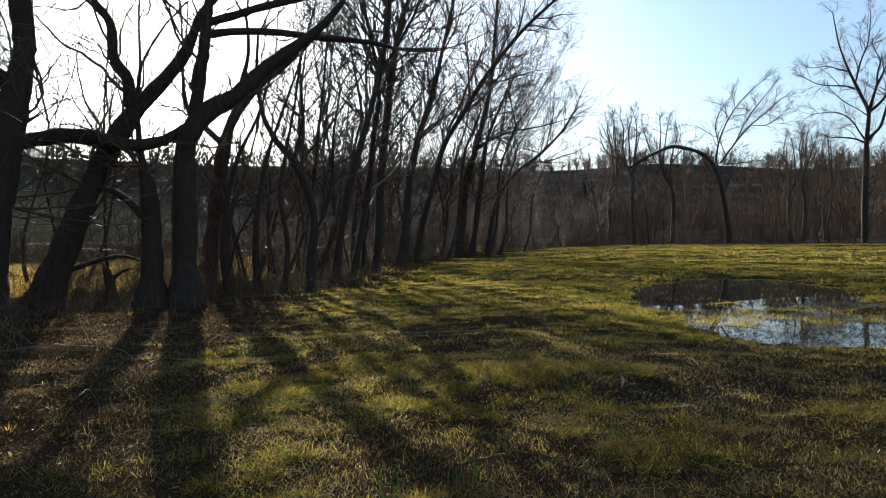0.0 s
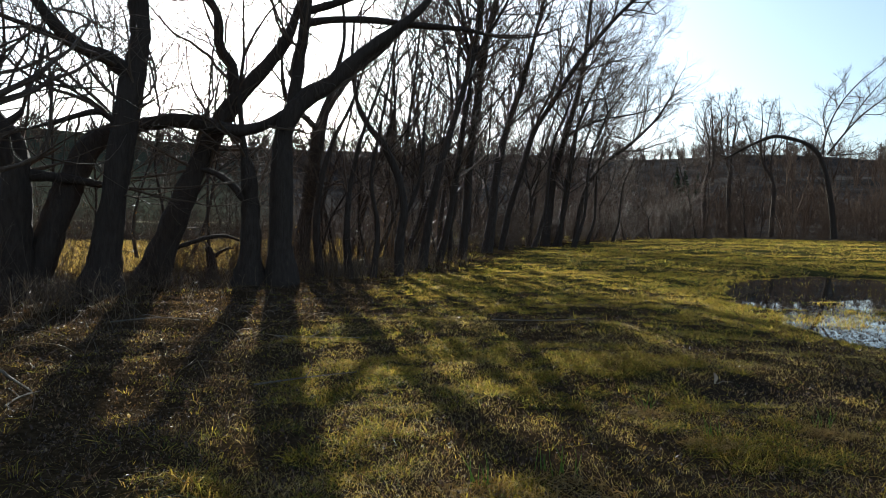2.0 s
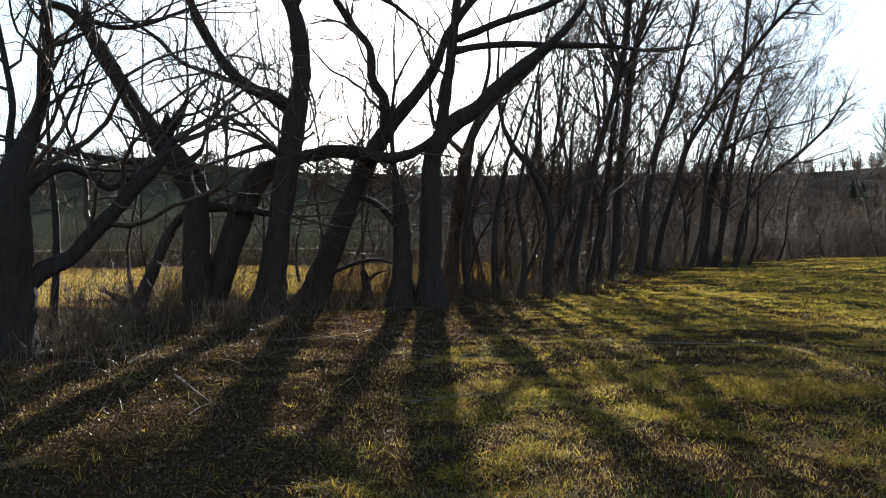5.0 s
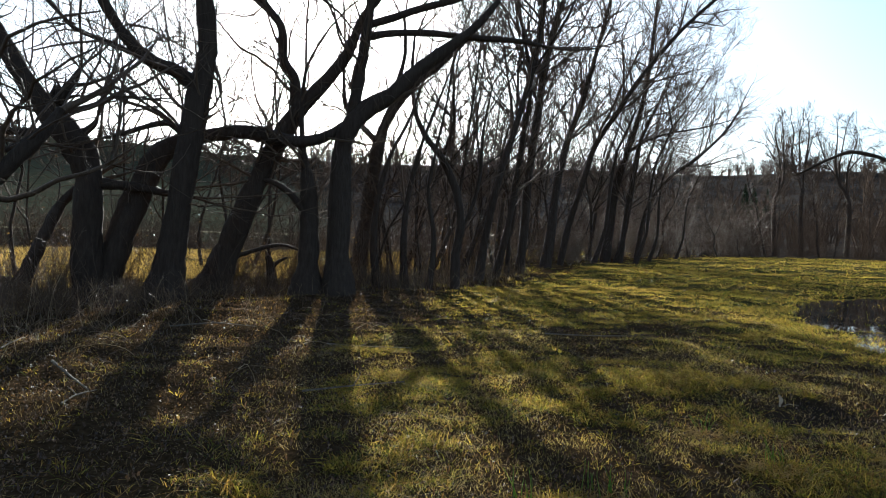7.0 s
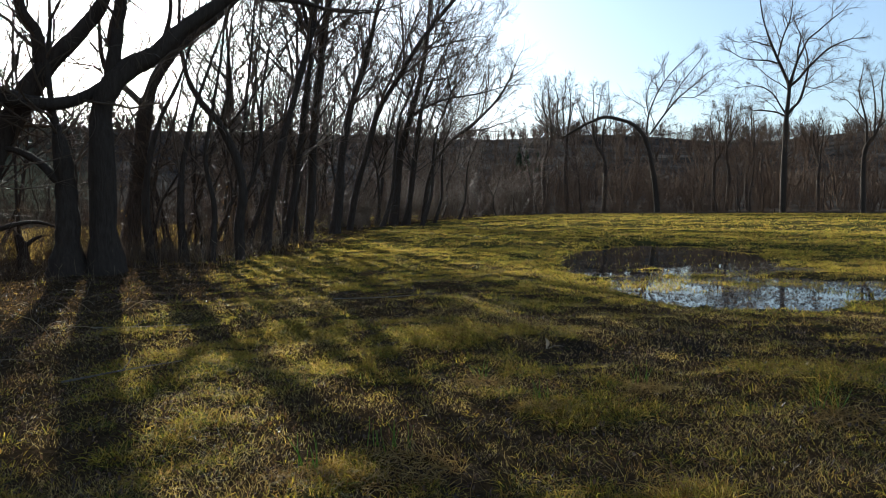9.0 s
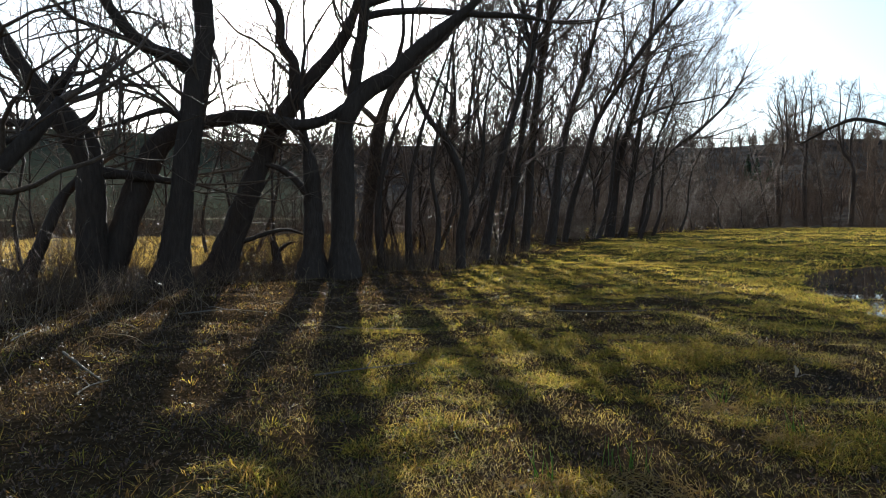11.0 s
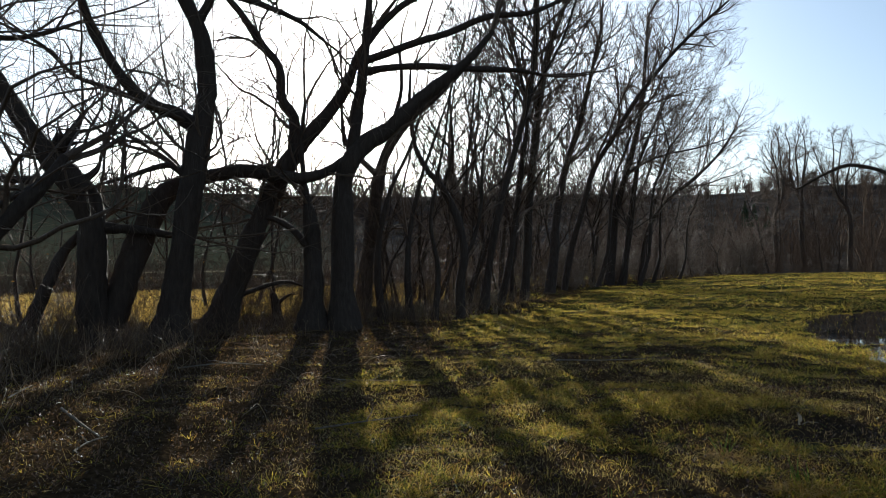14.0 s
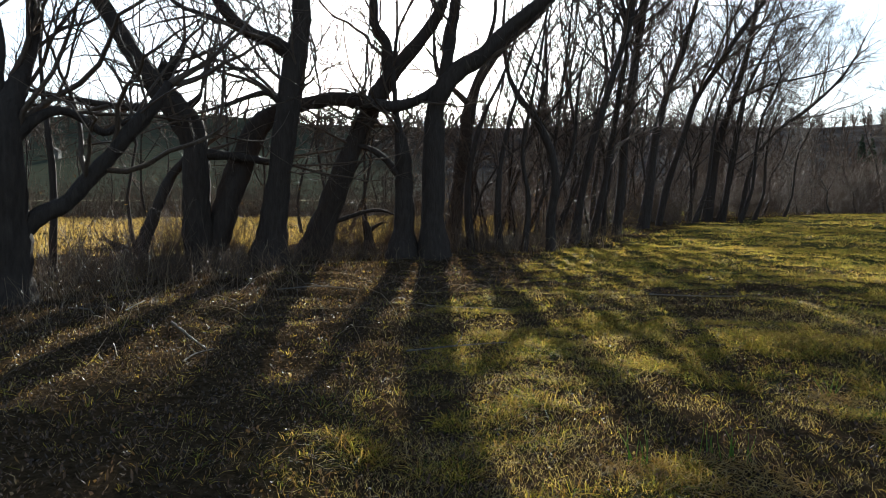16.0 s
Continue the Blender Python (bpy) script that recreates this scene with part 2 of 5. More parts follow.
def build_ground():
    front = np.arange(-62, 72, 0.75)
    back = np.arange(72, 298, 6.0)
    ang = np.radians(np.concatenate([front, back]))
    rad = np.concatenate([[0.05, 0.5, 1.0, 1.5], np.arange(1.9, 26, 0.14), 26 * 1.045 ** np.arange(0, 110)])
    A, Rr = np.meshgrid(ang, rad)
    X, Y = -np.sin(A) * Rr, np.cos(A) * Rr
    Z = land(X, Y)
    na, nr = len(ang), len(rad)
    i = np.arange(nr - 1)[:, None] * na + np.arange(na)[None, :]
    j = np.arange(nr - 1)[:, None] * na + (np.arange(na)[None, :] + 1) % na
    F = np.stack([i, i + na, j + na, j], -1).reshape(-1, 4)[:, ::-1]
    me = mesh_from("ground", np.stack([X, Y, Z], -1).reshape(-1, 3), F, GROUND)
    x, y, r = X.ravel(), Y.ravel(), Rr.ravel()
    az = np.degrees(np.arctan2(-x, y))
    masks = {"litter": np.maximum(litter_shape(x, y), gap_shape(x, y)), "mud_shade": np.maximum(step(-0.1, 0.05, puddle_shape(x, y)), 0.7 * bare_shade(x, y))}
    masks["meadow"] = step(18, 26, az) * step(66, 80, r) * step(0.30, 0.42, bumps(x, y, 90, 21))
    # two broken pale strips across the left hillside
    masks["pale_strip"] = step(18, 26, az) * np.maximum(step(0, 2, r - 118) * step(0, 2, 126 - r), step(0, 3, r - 205) * step(0, 3, 216 - r)) * step(0.35, 0.5, bumps(x, y, 40, 22))
    masks["meadow"] = masks["meadow"] * (1 - masks["pale_strip"])
    masks["wood"] = np.where(az > 12, step(50, 58, r), step(84, 92, r))
    for key, value in masks.items():
        at = me.attributes.new(key, "FLOAT", "POINT")
        at.data.foreach_set("value", np.asarray(value, np.float32))
    return tagged(new("ground", me), "uneven meadow of short green and straw-coloured grass", "ground", kind="structure")


build_ground()


def build_water():
    n = 60
    a = np.linspace(0, 2 * np.pi, n, endpoint=False)
    rim = np.stack([8.2 + 5.6 * np.cos(a), 17.4 + 9.0 * np.sin(a), np.full(n, WATER_Z)], -1)
    V = np.concatenate([[[8.2, 17.4, WATER_Z]], rim])
    F = np.array([(0, 1 + k, 1 + (k + 1) % n) for k in range(n)])
    return tagged(new("puddle", mesh_from("puddle", V, F, WATER)), "shallow meadow puddle mirroring the sky between grass tufts", "puddle", kind="structure")


build_water()


# ---- wood: trunks, limbs and twigs ----
class Wood:
    """Gathers branches and turns them into one mesh of tapered tubes."""

    def __init__(self):
        self.sets = {}

    def add(self, pts, rad, sides):
        self.sets.setdefault((len(pts), sides), []).append((pts, rad))

    def arrays(self, rough=0.0, seed=0):
        rng = np.random.default_rng(seed)
        V, F, base = [], [], 0
        for (n, sides), items in self.sets.items():
            P = np.array([a for a, _ in items], float)
            Q = np.array([b for _, b in items], float)
            T = np.gradient(P, axis=1)
            T /= np.linalg.norm(T, axis=2, keepdims=True) + 1e-9
            ref = np.where(np.abs(T[:, :1, 2:]) > 0.9, np.array([1.0, 0.2, 0.0]), np.array([0.15, 0.1, 1.0]))
            U = np.zeros_like(T)
            turn = np.cross(T[:, 0], ref[:, 0])
            for i in range(n):
                turn = turn - (turn * T[:, i]).sum(1, keepdims=True) * T[:, i]
                turn = turn / (np.linalg.norm(turn, axis=1, keepdims=True) + 1e-9)
                U[:, i] = turn
            W = np.cross(T, U)
            a = np.linspace(0, 2 * np.pi, sides, endpoint=False)
            ring = Q[..., None] * (1 + rough * rng.uniform(-1, 1, (len(items), n, sides)))
            R3 = P[:, :, None] + ring[..., None] * (np.cos(a)[None, None, :, None] * U[:, :, None] + np.sin(a)[None, None, :, None] * W[:, :, None])
            b, i, s = np.meshgrid(np.arange(len(items)), np.arange(n - 1), np.arange(sides), indexing="ij")
            s2 = (s + 1) % sides
            k = base + (b * n + i) * sides
            F.append(np.stack([k + s, k + s2, k + sides + s2, k + sides + s], -1).reshape(-1, 4))
            V.append(R3.reshape(-1, 3))
            base += R3.size // 3
        return np.concatenate(V), np.concatenate(F)

    def mesh(self, name, mat, rough=0.0, seed=0):
        return mesh_from(name, *self.arrays(rough, seed), mat)


def run(rng, p, d, length, n, up, wobble):
    """A wandering shoot of n points."""
    pts = [np.array(p, float)]
    d = np.array(d, float)
    for _ in range(n - 1):
        d = d + rng.normal(0, wobble, 3) + np.array([0, 0, up])
        d /= np.linalg.norm(d)
        pts.append(pts[-1] + d * length / (n - 1))
    return np.array(pts)


def branch_out(wood, rng, pts, rad, level, plan):
    """Side shoots along a stem, again and again. plan: one row a level of (count, from, length, up, wobble, points, sides, thinnest)."""
    if level >= len(plan):
        return
    count, begin, ratio, up, wobble, n, sides, thin = plan[level]
    seg = np.linalg.norm(np.diff(pts, axis=0), axis=1)
    total = seg.sum()
    along = np.concatenate([[0], np.cumsum(seg)]) / total
    if level == 0:
        count *= total
    for s in rng.uniform(begin, 1.0, int(rng.poisson(count))):
        k = min(np.searchsorted(along, s), len(pts) - 1)
        k0 = max(k - 1, 0)
        f = (s - along[k0]) / max(along[k] - along[k0], 1e-6)
        p = pts[k0] * (1 - f) + pts[k] * f
        r = rad[k0] * (1 - f) + rad[k] * f
        tan = pts[k] - pts[k0]
        tan = tan / (np.linalg.norm(tan) + 1e-9)
        side = np.cross(tan, rng.normal(0, 1, 3))
        side /= np.linalg.norm(side) + 1e-9
        open_angle = rng.uniform(0.45, 1.1) if level == 0 else rng.uniform(0.3, 0.85)
        d = tan * math.cos(open_angle) + side * math.sin(open_angle)
        length = (ratio if ratio > 1.0 and level == 0 else total * ratio) * rng.uniform(0.5, 1.25) * (1.1 - 0.5 * s)
        q = run(rng, p, d, length, n, up, wobble)
        r0 = max(thin, min(0.6 * r, length * 0.014))
        rr = np.linspace(r0, max(thin * 0.6, r0 * 0.25), n)
        wood.add(q, rr, sides)
        branch_out(wood, rng, q, rr, level + 1, plan)


def smooth_line(pts, fine):
    """Catmull-Rom through the points."""
    P = np.concatenate([[2 * pts[0] - pts[1]], pts, [2 * pts[-1] - pts[-2]]])
    out = []
    for i in range(1, len(P) - 2):
        for t in np.arange(fine) / fine:
            a, b, c, d = P[i - 1], P[i], P[i + 1], P[i + 2]
            out.append(0.5 * (2 * b + (c - a) * t + (2 * a - 5 * b + 4 * c - d) * t * t + (3 * b - a - 3 * c + d) * t ** 3))
    out.append(P[-2])
    return np.array(out)


def grown_tree(spec, seed, label, plan, name="tree", group="trees of the hedgerow", depth=0.10, twig=None, bark=None, fine=4, low=1.6, slim=1.0):
    """A tree whose trunk and main limbs follow (side, height, radius) rows; the lesser wood grows from them."""
    (bx, by), turn, stems = spec
    rng, sway = np.random.default_rng(seed), np.random.default_rng(seed * 7 + 1)
    ob = thing(name, bx, by, float(land(bx, by)), turn, label, "tree", group)
    lines = []
    crown = Wood()
    for si, stem in enumerate(stems):
        s = np.array(stem, float) * (1.0, 1.0, slim ** (2 if si else 1))
        y0 = 0.0
        if lines:
            allp = np.concatenate([l for l, _ in lines])
            y0 = allp[np.argmin(np.hypot(allp[:, 0] - s[0, 0], allp[:, 2] - s[0, 1])), 1] if s[0, 1] > 0.3 else 0.15
        span = np.concatenate([[0], np.cumsum(np.hypot(np.diff(s[:, 0]), np.diff(s[:, 1])))])
        drift = np.cumsum(sway.normal(0, depth, len(s)) * np.concatenate([[0], np.diff(span)]))
        if si:
            drift += (-0.02 if si == 1 else sway.uniform(-0.1, 0.3)) * span
        far = 1.0 + (y0 + drift) / max(math.hypot(bx, by), 12.0) if bx else np.ones(len(s))
        pts = np.stack([s[:, 0] * far, y0 + drift, np.where(s[:, 1] > 0.3, 1.57 + (s[:, 1] - 1.57) * far, s[:, 1]), s[:, 2]], -1)
        pts = smooth_line(pts, fine)
        line, rad = pts[:, :3], np.maximum(pts[:, 3], 0.008)
        lines.append((line, rad))
        w = Wood()
        if rad[0] > 0.12:
            span = np.arange(len(rad)) / max(len(rad) - 1, 1)
            rad = rad * (1 + 0.06 * np.sin(span * 23 + seed) + 0.04 * np.sin(span * 51 + 2 * seed))
        w.add(line, rad, 18 if rad[0] > 0.12 else 8)
        part("trunk" if si == 0 else "limb", w.mesh("trunk" if si == 0 else "limb", bark or BARK, 0.09, seed + si), ob)
        tip = line[-1] - line[-2]
        tip /= np.linalg.norm(tip)
        reach = plan[0][2] * (1.15 if plan[0][2] <= 3.0 else 0.55) if plan and line[-1, 2] > 1.7 else 0.3
        for _ in range(2 if plan else 1):
            d = tip + rng.normal(0, 0.3, 3)
            q = run(rng, line[-1] - tip * 0.03, d / np.linalg.norm(d), reach * rng.uniform(0.7, 1.2), 8, 0.03, 0.10)
            rr = np.linspace(rad[-1] * 0.92, max(0.004, rad[-1] * 0.12), 8)
            crown.add(q, rr, 6)
            branch_out(crown, rng, q, rr, 1, plan)
        keep = line[:, 2] > (low if si == 0 else min(1.5, low))
        if keep.sum() > 3:
            branch_out(crown, rng, line[keep], rad[keep], 0, plan)
    if crown.sets:
        tagged(part("crown", crown.mesh("crown", twig or TWIG, 0.0, seed), ob, "tangle of thin leafless twigs"), kind="stuff")
    return ob


# ---- traced trees: side, height, radius along each stem ----
TWIN_STEM = ((0.02, -0.05, 0.371), (-0.03, 0.65, 0.304), (-0.03, 1.51, 0.278), (-0.02, 2.25, 0.278), (-0.06, 2.8, 0.298), (-0.31, 3.33, 0.291), (-0.73, 3.85, 0.238), (-1.19, 4.51, 0.192), (-1.5, 5.07, 0.172), (-1.88, 5.7, 0.159), (-2.16, 6.2, 0.139), (-2.5, 6.55, 0.099), (-2.87, 6.67, 0.073), (-3.26, 6.84, 0.046))
TWIN_LIMB_1 = ((0.12, -0.03, 0.304), (0.4, 0.77, 0.278), (0.68, 1.64, 0.278), (0.99, 2.46, 0.291), (1.32, 3.15, 0.238), (1.78, 3.48, 0.185), (2.41, 3.69, 0.165), (3.13, 3.84, 0.165), (3.86, 3.75, 0.165), (4.48, 3.72, 0.146), (5.11, 3.93, 0.119), (5.76, 4.4, 0.079))
TWIN_LIMB_2 = ((-2.13, 6.16, 0.073), (-2.07, 6.37, 0.06), (-1.67, 6.28, 0.06), (-1.15, 6.37, 0.053), (-0.66, 6.58, 0.046), (-0.2, 6.82, 0.033))
TWIN_LIMB_3 = ((-2.16, 6.18, 0.093), (-2.17, 6.63, 0.079), (-2.22, 7.23, 0.06))
TWIN_LIMB_4 = ((0.02, 2.5, 0.132), (0.54, 2.48, 0.106), (1.02, 2.43, 0.093), (1.64, 2.33, 0.06), (2.08, 2.29, 0.033))
TWIN_LIMB_5 = ((-0.69, 3.91, 0.146), (-0.51, 4.28, 0.119), (-0.3, 4.63, 0.079), (-0.18, 4.92, 0.033))
TWIN_LIMB_6 = ((-0.19, 3.46, 0.093), (0.04, 3.69, 0.066), (0.12, 3.84, 0.033))
TWIN_LIMB_7 = ((-0.81, 3.46, 0.093), (-1.47, 3.45, 0.079), (-2.16, 3.53, 0.066), (-2.78, 3.63, 0.053), (-3.38, 3.77, 0.04))
TWIN = ((-10.22, 12.84), 38.5, (TWIN_STEM, TWIN_LIMB_1, TWIN_LIMB_2, TWIN_LIMB_3, TWIN_LIMB_4, TWIN_LIMB_5, TWIN_LIMB_6, TWIN_LIMB_7,))
BIG_STEM = ((-0.08, -0.08, 0.485), (-0.02, 0.38, 0.38), (0.09, 1.14, 0.295), (0.22, 2.14, 0.269), (0.4, 3.4, 0.249), (0.56, 4.39, 0.242), (0.73, 5.32, 0.216), (0.72, 5.7, 0.203), (0.67, 6.45, 0.177), (0.5, 7.05, 0.164), (0.19, 7.63, 0.144), (-0.08, 8.34, 0.111), (-0.22, 9.06, 0.079))
BIG_LIMB_1 = ((0.54, 4.63, 0.157), (0.06, 4.95, 0.144), (-0.41, 5.11, 0.131), (-0.87, 5.51, 0.118), (-1.28, 6.13, 0.105), (-1.59, 6.75, 0.092), (-1.77, 7.34, 0.079), (-1.92, 8.03, 0.059))
BIG_LIMB_2 = ((0.55, 6.93, 0.105), (0.8, 7.47, 0.092), (0.96, 7.7, 0.085), (1.54, 7.63, 0.072), (2.16, 7.48, 0.066), (2.8, 7.25, 0.052), (3.39, 6.83, 0.033))
BIG_LIMB_3 = ((-0.46, 5.08, 0.059), (-1.16, 5.38, 0.052), (-1.84, 5.59, 0.046), (-2.32, 6.07, 0.039), (-2.79, 6.39, 0.033))
BIG_LIMB_4 = ((0.35, 3.52, 0.098), (-0.01, 3.8, 0.072), (-0.43, 3.71, 0.059), (-0.85, 3.54, 0.046), (-1.32, 3.38, 0.026))
BIG = ((-8.89, 13.61), 33.1, (BIG_STEM, BIG_LIMB_1, BIG_LIMB_2, BIG_LIMB_3, BIG_LIMB_4,))
LEAN_STEM = ((-0.14, -0.06, 0.469), (0.05, 0.52, 0.367), (0.34, 1.31, 0.308), (0.63, 2.09, 0.264), (0.9, 2.74, 0.249), (1.3, 3.6, 0.235), (1.85, 4.53, 0.205), (2.51, 5.34, 0.176), (3.09, 6.14, 0.132), (3.46, 7.15, 0.095))
LEAN_LIMB_1 = ((0.25, 0.8, 0.065), (0.68, 0.95, 0.055), (1.19, 1.12, 0.05), (1.6, 1.16, 0.04), (1.95, 1.05, 0.025))
LEAN_LIMB_2 = ((1.82, 4.7, 0.147), (1.75, 5.42, 0.125), (1.48, 5.83, 0.11), (1.42, 6.62, 0.103), (1.01, 7.16, 0.095), (0.46, 7.97, 0.088), (0.11, 8.38, 0.073), (-0.17, 9.03, 0.051))
LEAN = ((-8.96, 15.82), 29.5, (LEAN_STEM, LEAN_LIMB_1, LEAN_LIMB_2,))
STRAIGHT_STEM = ((-0.1, -0.06, 0.469), (-0.07, 0.54, 0.313), (-0.04, 1.38, 0.227), (-0.06, 2.0, 0.213), (-0.09, 2.6, 0.18), (-0.16, 3.1, 0.12), (-0.25, 3.7, 0.07), (-0.3, 4.6, 0.055), (-0.2, 5.6, 0.04))
STRAIGHT_LIMB_1 = ((-0.19, 2.08, 0.099), (-0.54, 2.5, 0.085), (-0.95, 2.74, 0.071), (-1.37, 2.8, 0.043))
STRAIGHT = ((-6.72, 16.29), 22.4, (STRAIGHT_STEM, STRAIGHT_LIMB_1,))
ARM_STEM = ((-0.02, -0.06, 0.454), (-0.05, 0.82, 0.327), (-0.03, 1.8, 0.27), (-0.02, 2.92, 0.25), (0.0, 3.6, 0.245), (0.2, 4.2, 0.235), (0.62, 4.66, 0.22), (1.2, 5.03, 0.206), (1.81, 5.64, 0.177), (2.56, 6.24, 0.142), (3.31, 6.89, 0.106), (3.86, 7.56, 0.071))
ARM_LIMB_1 = ((0.02, 3.65, 0.15), (0.28, 4.75, 0.145), (0.44, 5.79, 0.135), (0.56, 6.74, 0.12), (0.66, 7.67, 0.1), (0.74, 8.6, 0.071))
ARM_LIMB_3 = ((0.55, 6.69, 0.114), (1.09, 6.89, 0.106), (1.8, 7.18, 0.099), (2.82, 7.52, 0.092), (3.71, 7.92, 0.085), (4.85, 8.07, 0.071), (5.7, 8.42, 0.05))
ARM_LIMB_4 = ((0.55, 6.4, 0.106), (1.08, 6.53, 0.099), (2.09, 6.61, 0.092), (3.26, 6.57, 0.085), (4.45, 6.56, 0.071), (5.14, 6.46, 0.043))
ARM_LIMB_5 = ((0.58, 7.12, 0.099), (1.09, 7.72, 0.092), (1.66, 8.22, 0.085), (2.54, 8.71, 0.064), (3.28, 9.32, 0.043))
ARM = ((-6.05, 16.53), 20.1, (ARM_STEM, ARM_LIMB_1, ARM_LIMB_3, ARM_LIMB_4, ARM_LIMB_5,))
FORK_STEM = ((-0.14, -0.06, 0.36), (0.02, 1.19, 0.25), (0.17, 2.34, 0.235), (0.35, 3.49, 0.225), (0.54, 4.65, 0.215), (0.79, 5.43, 0.17), (1.22, 6.12, 0.155), (1.77, 6.77, 0.14), (2.45, 7.32, 0.125), (3.35, 8.24, 0.105), (4.36, 9.48, 0.08), (4.98, 10.51, 0.05))
FORK_LIMB_1 = ((0.54, 4.6, 0.12), (0.06, 5.07, 0.1), (-0.35, 5.41, 0.085), (-0.64, 5.95, 0.07), (-0.7, 6.9, 0.055))
FORK_LIMB_2 = ((0.95, 5.7, 0.09), (1.1, 6.6, 0.08), (1.35, 7.7, 0.065), (1.3, 8.9, 0.045))
FORK = ((-7.60, 22.77), 18.5, (FORK_STEM, FORK_LIMB_1, FORK_LIMB_2,))
OLD_STEM = ((0.02, -0.12, 0.385), (0.03, 0.58, 0.321), (0.03, 1.2, 0.284), (0.04, 1.89, 0.248), (0.08, 2.55, 0.193), (0.21, 2.96, 0.138), (0.36, 3.32, 0.096), (0.46, 3.8, 0.083), (0.49, 4.21, 0.078), (0.51, 4.72, 0.069), (0.48, 5.21, 0.055))
OLD_LIMB_1 = ((0.08, 0.89, 0.184), (0.43, 1.23, 0.128), (0.74, 1.39, 0.119), (1.08, 1.77, 0.115), (1.35, 2.08, 0.11), (1.66, 2.49, 0.11), (1.98, 2.86, 0.092), (2.19, 3.21, 0.055))
OLD_LIMB_2 = ((0.06, 2.19, 0.119), (0.41, 2.55, 0.083), (0.72, 2.7, 0.064), (1, 2.61, 0.06), (1.28, 2.42, 0.055), (1.51, 2.56, 0.041), (1.74, 2.72, 0.028))
OLD_LIMB_3 = ((0.08, 2.59, 0.083), (0.03, 3.02, 0.055), (0.07, 3.54, 0.046), (-0.01, 4.14, 0.041), (-0.1, 4.69, 0.037), (-0.16, 5.16, 0.028))
OLD_LIMB_4 = ((0.39, 3.38, 0.046), (0.4, 3.82, 0.041), (0.41, 4.23, 0.041), (0.44, 4.63, 0.037), (0.47, 5.04, 0.028))
OLD_LIMB_5 = ((0.53, 4.41, 0.041), (0.76, 4.51, 0.037), (0.95, 4.64, 0.028), (1.29, 4.86, 0.018))
OLD = ((-8.88, 7.12), 51.3, (OLD_STEM, OLD_LIMB_1, OLD_LIMB_2, OLD_LIMB_3, OLD_LIMB_4, OLD_LIMB_5,))
SLANT_STEM = ((-0.09, -0.07, 0.269), (0.17, 0.41, 0.175), (0.34, 0.84, 0.134), (0.56, 1.37, 0.121), (0.84, 1.98, 0.107), (1.24, 2.44, 0.081))
SLANT_LIMB_1 = ((0, 0.23, 0.148), (-0.25, 0.42, 0.094), (-0.42, 0.52, 0.054))
SLANT = ((-11.40, 12.14), 43.2, (SLANT_STEM, SLANT_LIMB_1,))
POLE_STEM = ((0.01, -0.05, 0.075), (0.05, 0.71, 0.07), (0.08, 1.31, 0.064), (0.08, 2.01, 0.058), (0.04, 2.6, 0.052), (-0.01, 3.19, 0.041), (-0.04, 4.06, 0.029))
POLE = ((-10.79, 9.53), 48.5, (POLE_STEM,))
STUMP_STEM = ((-0.05, -0.08, 0.19), (-0.08, 0.38, 0.13), (-0.13, 0.7, 0.11), (-0.2, 0.9, 0.07))
STUMP_LIMB_1 = ((-0.1, 0.55, 0.06), (0.1, 0.75, 0.045), (0.32, 0.86, 0.025))
STUMP = ((-8.13, 17.28), 25.2, (STUMP_STEM, STUMP_LIMB_1,))
ROW_1_STEM = ((-0.08, -0.09, 0.285), (0.12, 1.38, 0.19), (0.44, 3.08, 0.162), (0.87, 4.6, 0.143), (1.27, 6.04, 0.133), (1.61, 7.28, 0.124), (1.82, 8.83, 0.114), (1.93, 10.38, 0.095), (2.14, 12.13, 0.067))
ROW_1_LIMB_1 = ((1.6, 7.09, 0.095), (2.19, 8.05, 0.086), (2.77, 9.1, 0.095), (3.27, 10.55, 0.067))
ROW_1 = ((-3.55, 23.33), 8.6, (ROW_1_STEM, ROW_1_LIMB_1,))
ROW_0_STEM = ((-0.04, -0.03, 0.2), (-0.05, 1.05, 0.16), (0.08, 1.9, 0.15), (-0.05, 2.8, 0.14), (-0.3, 3.4, 0.13), (-0.59, 3.95, 0.12), (-0.97, 4.4, 0.1), (-1.3, 5.1, 0.085), (-1.45, 6.2, 0.06), (-1.4, 7.4, 0.04))
ROW_0_LIMB_1 = ((0.08, 1.75, 0.09), (0.42, 2.5, 0.075), (0.6, 3.4, 0.07), (0.66, 4.6, 0.055), (0.9, 6.0, 0.04))
ROW_0 = ((-3.76, 20.14), 10.6, (ROW_0_STEM, ROW_0_LIMB_1,))
ROW_2_STEM = ((-0.05, -0.06, 0.194), (0.36, 1.77, 0.151), (0.63, 3.49, 0.129), (0.87, 5.43, 0.119), (1.1, 7.17, 0.097), (0.7, 9.58, 0.075))
ROW_2 = ((-3.42, 26.53), 7.4, (ROW_2_STEM,))
ROW_3_STEM = ((-0.07, -0.09, 0.309), (0.09, 2.03, 0.25), (0.21, 4.16, 0.238), (0.47, 6.29, 0.238), (0.73, 8.44, 0.214), (1.19, 10.59, 0.166), (2.04, 12.73, 0.119))
ROW_3_LIMB_1 = ((0.55, 7.01, 0.131), (-0.26, 8.95, 0.107), (-0.95, 10.91, 0.071))
ROW_3 = ((-2.76, 29.34), 5.4, (ROW_3_STEM, ROW_3_LIMB_1,))
ROW_4_STEM = ((-0.11, -0.08, 0.454), (0.17, 1.82, 0.34), (0.33, 3.79, 0.298), (0.78, 6.03, 0.241), (1.51, 8.28, 0.199), (2.1, 10.53, 0.142), (2.69, 13.06, 0.099))
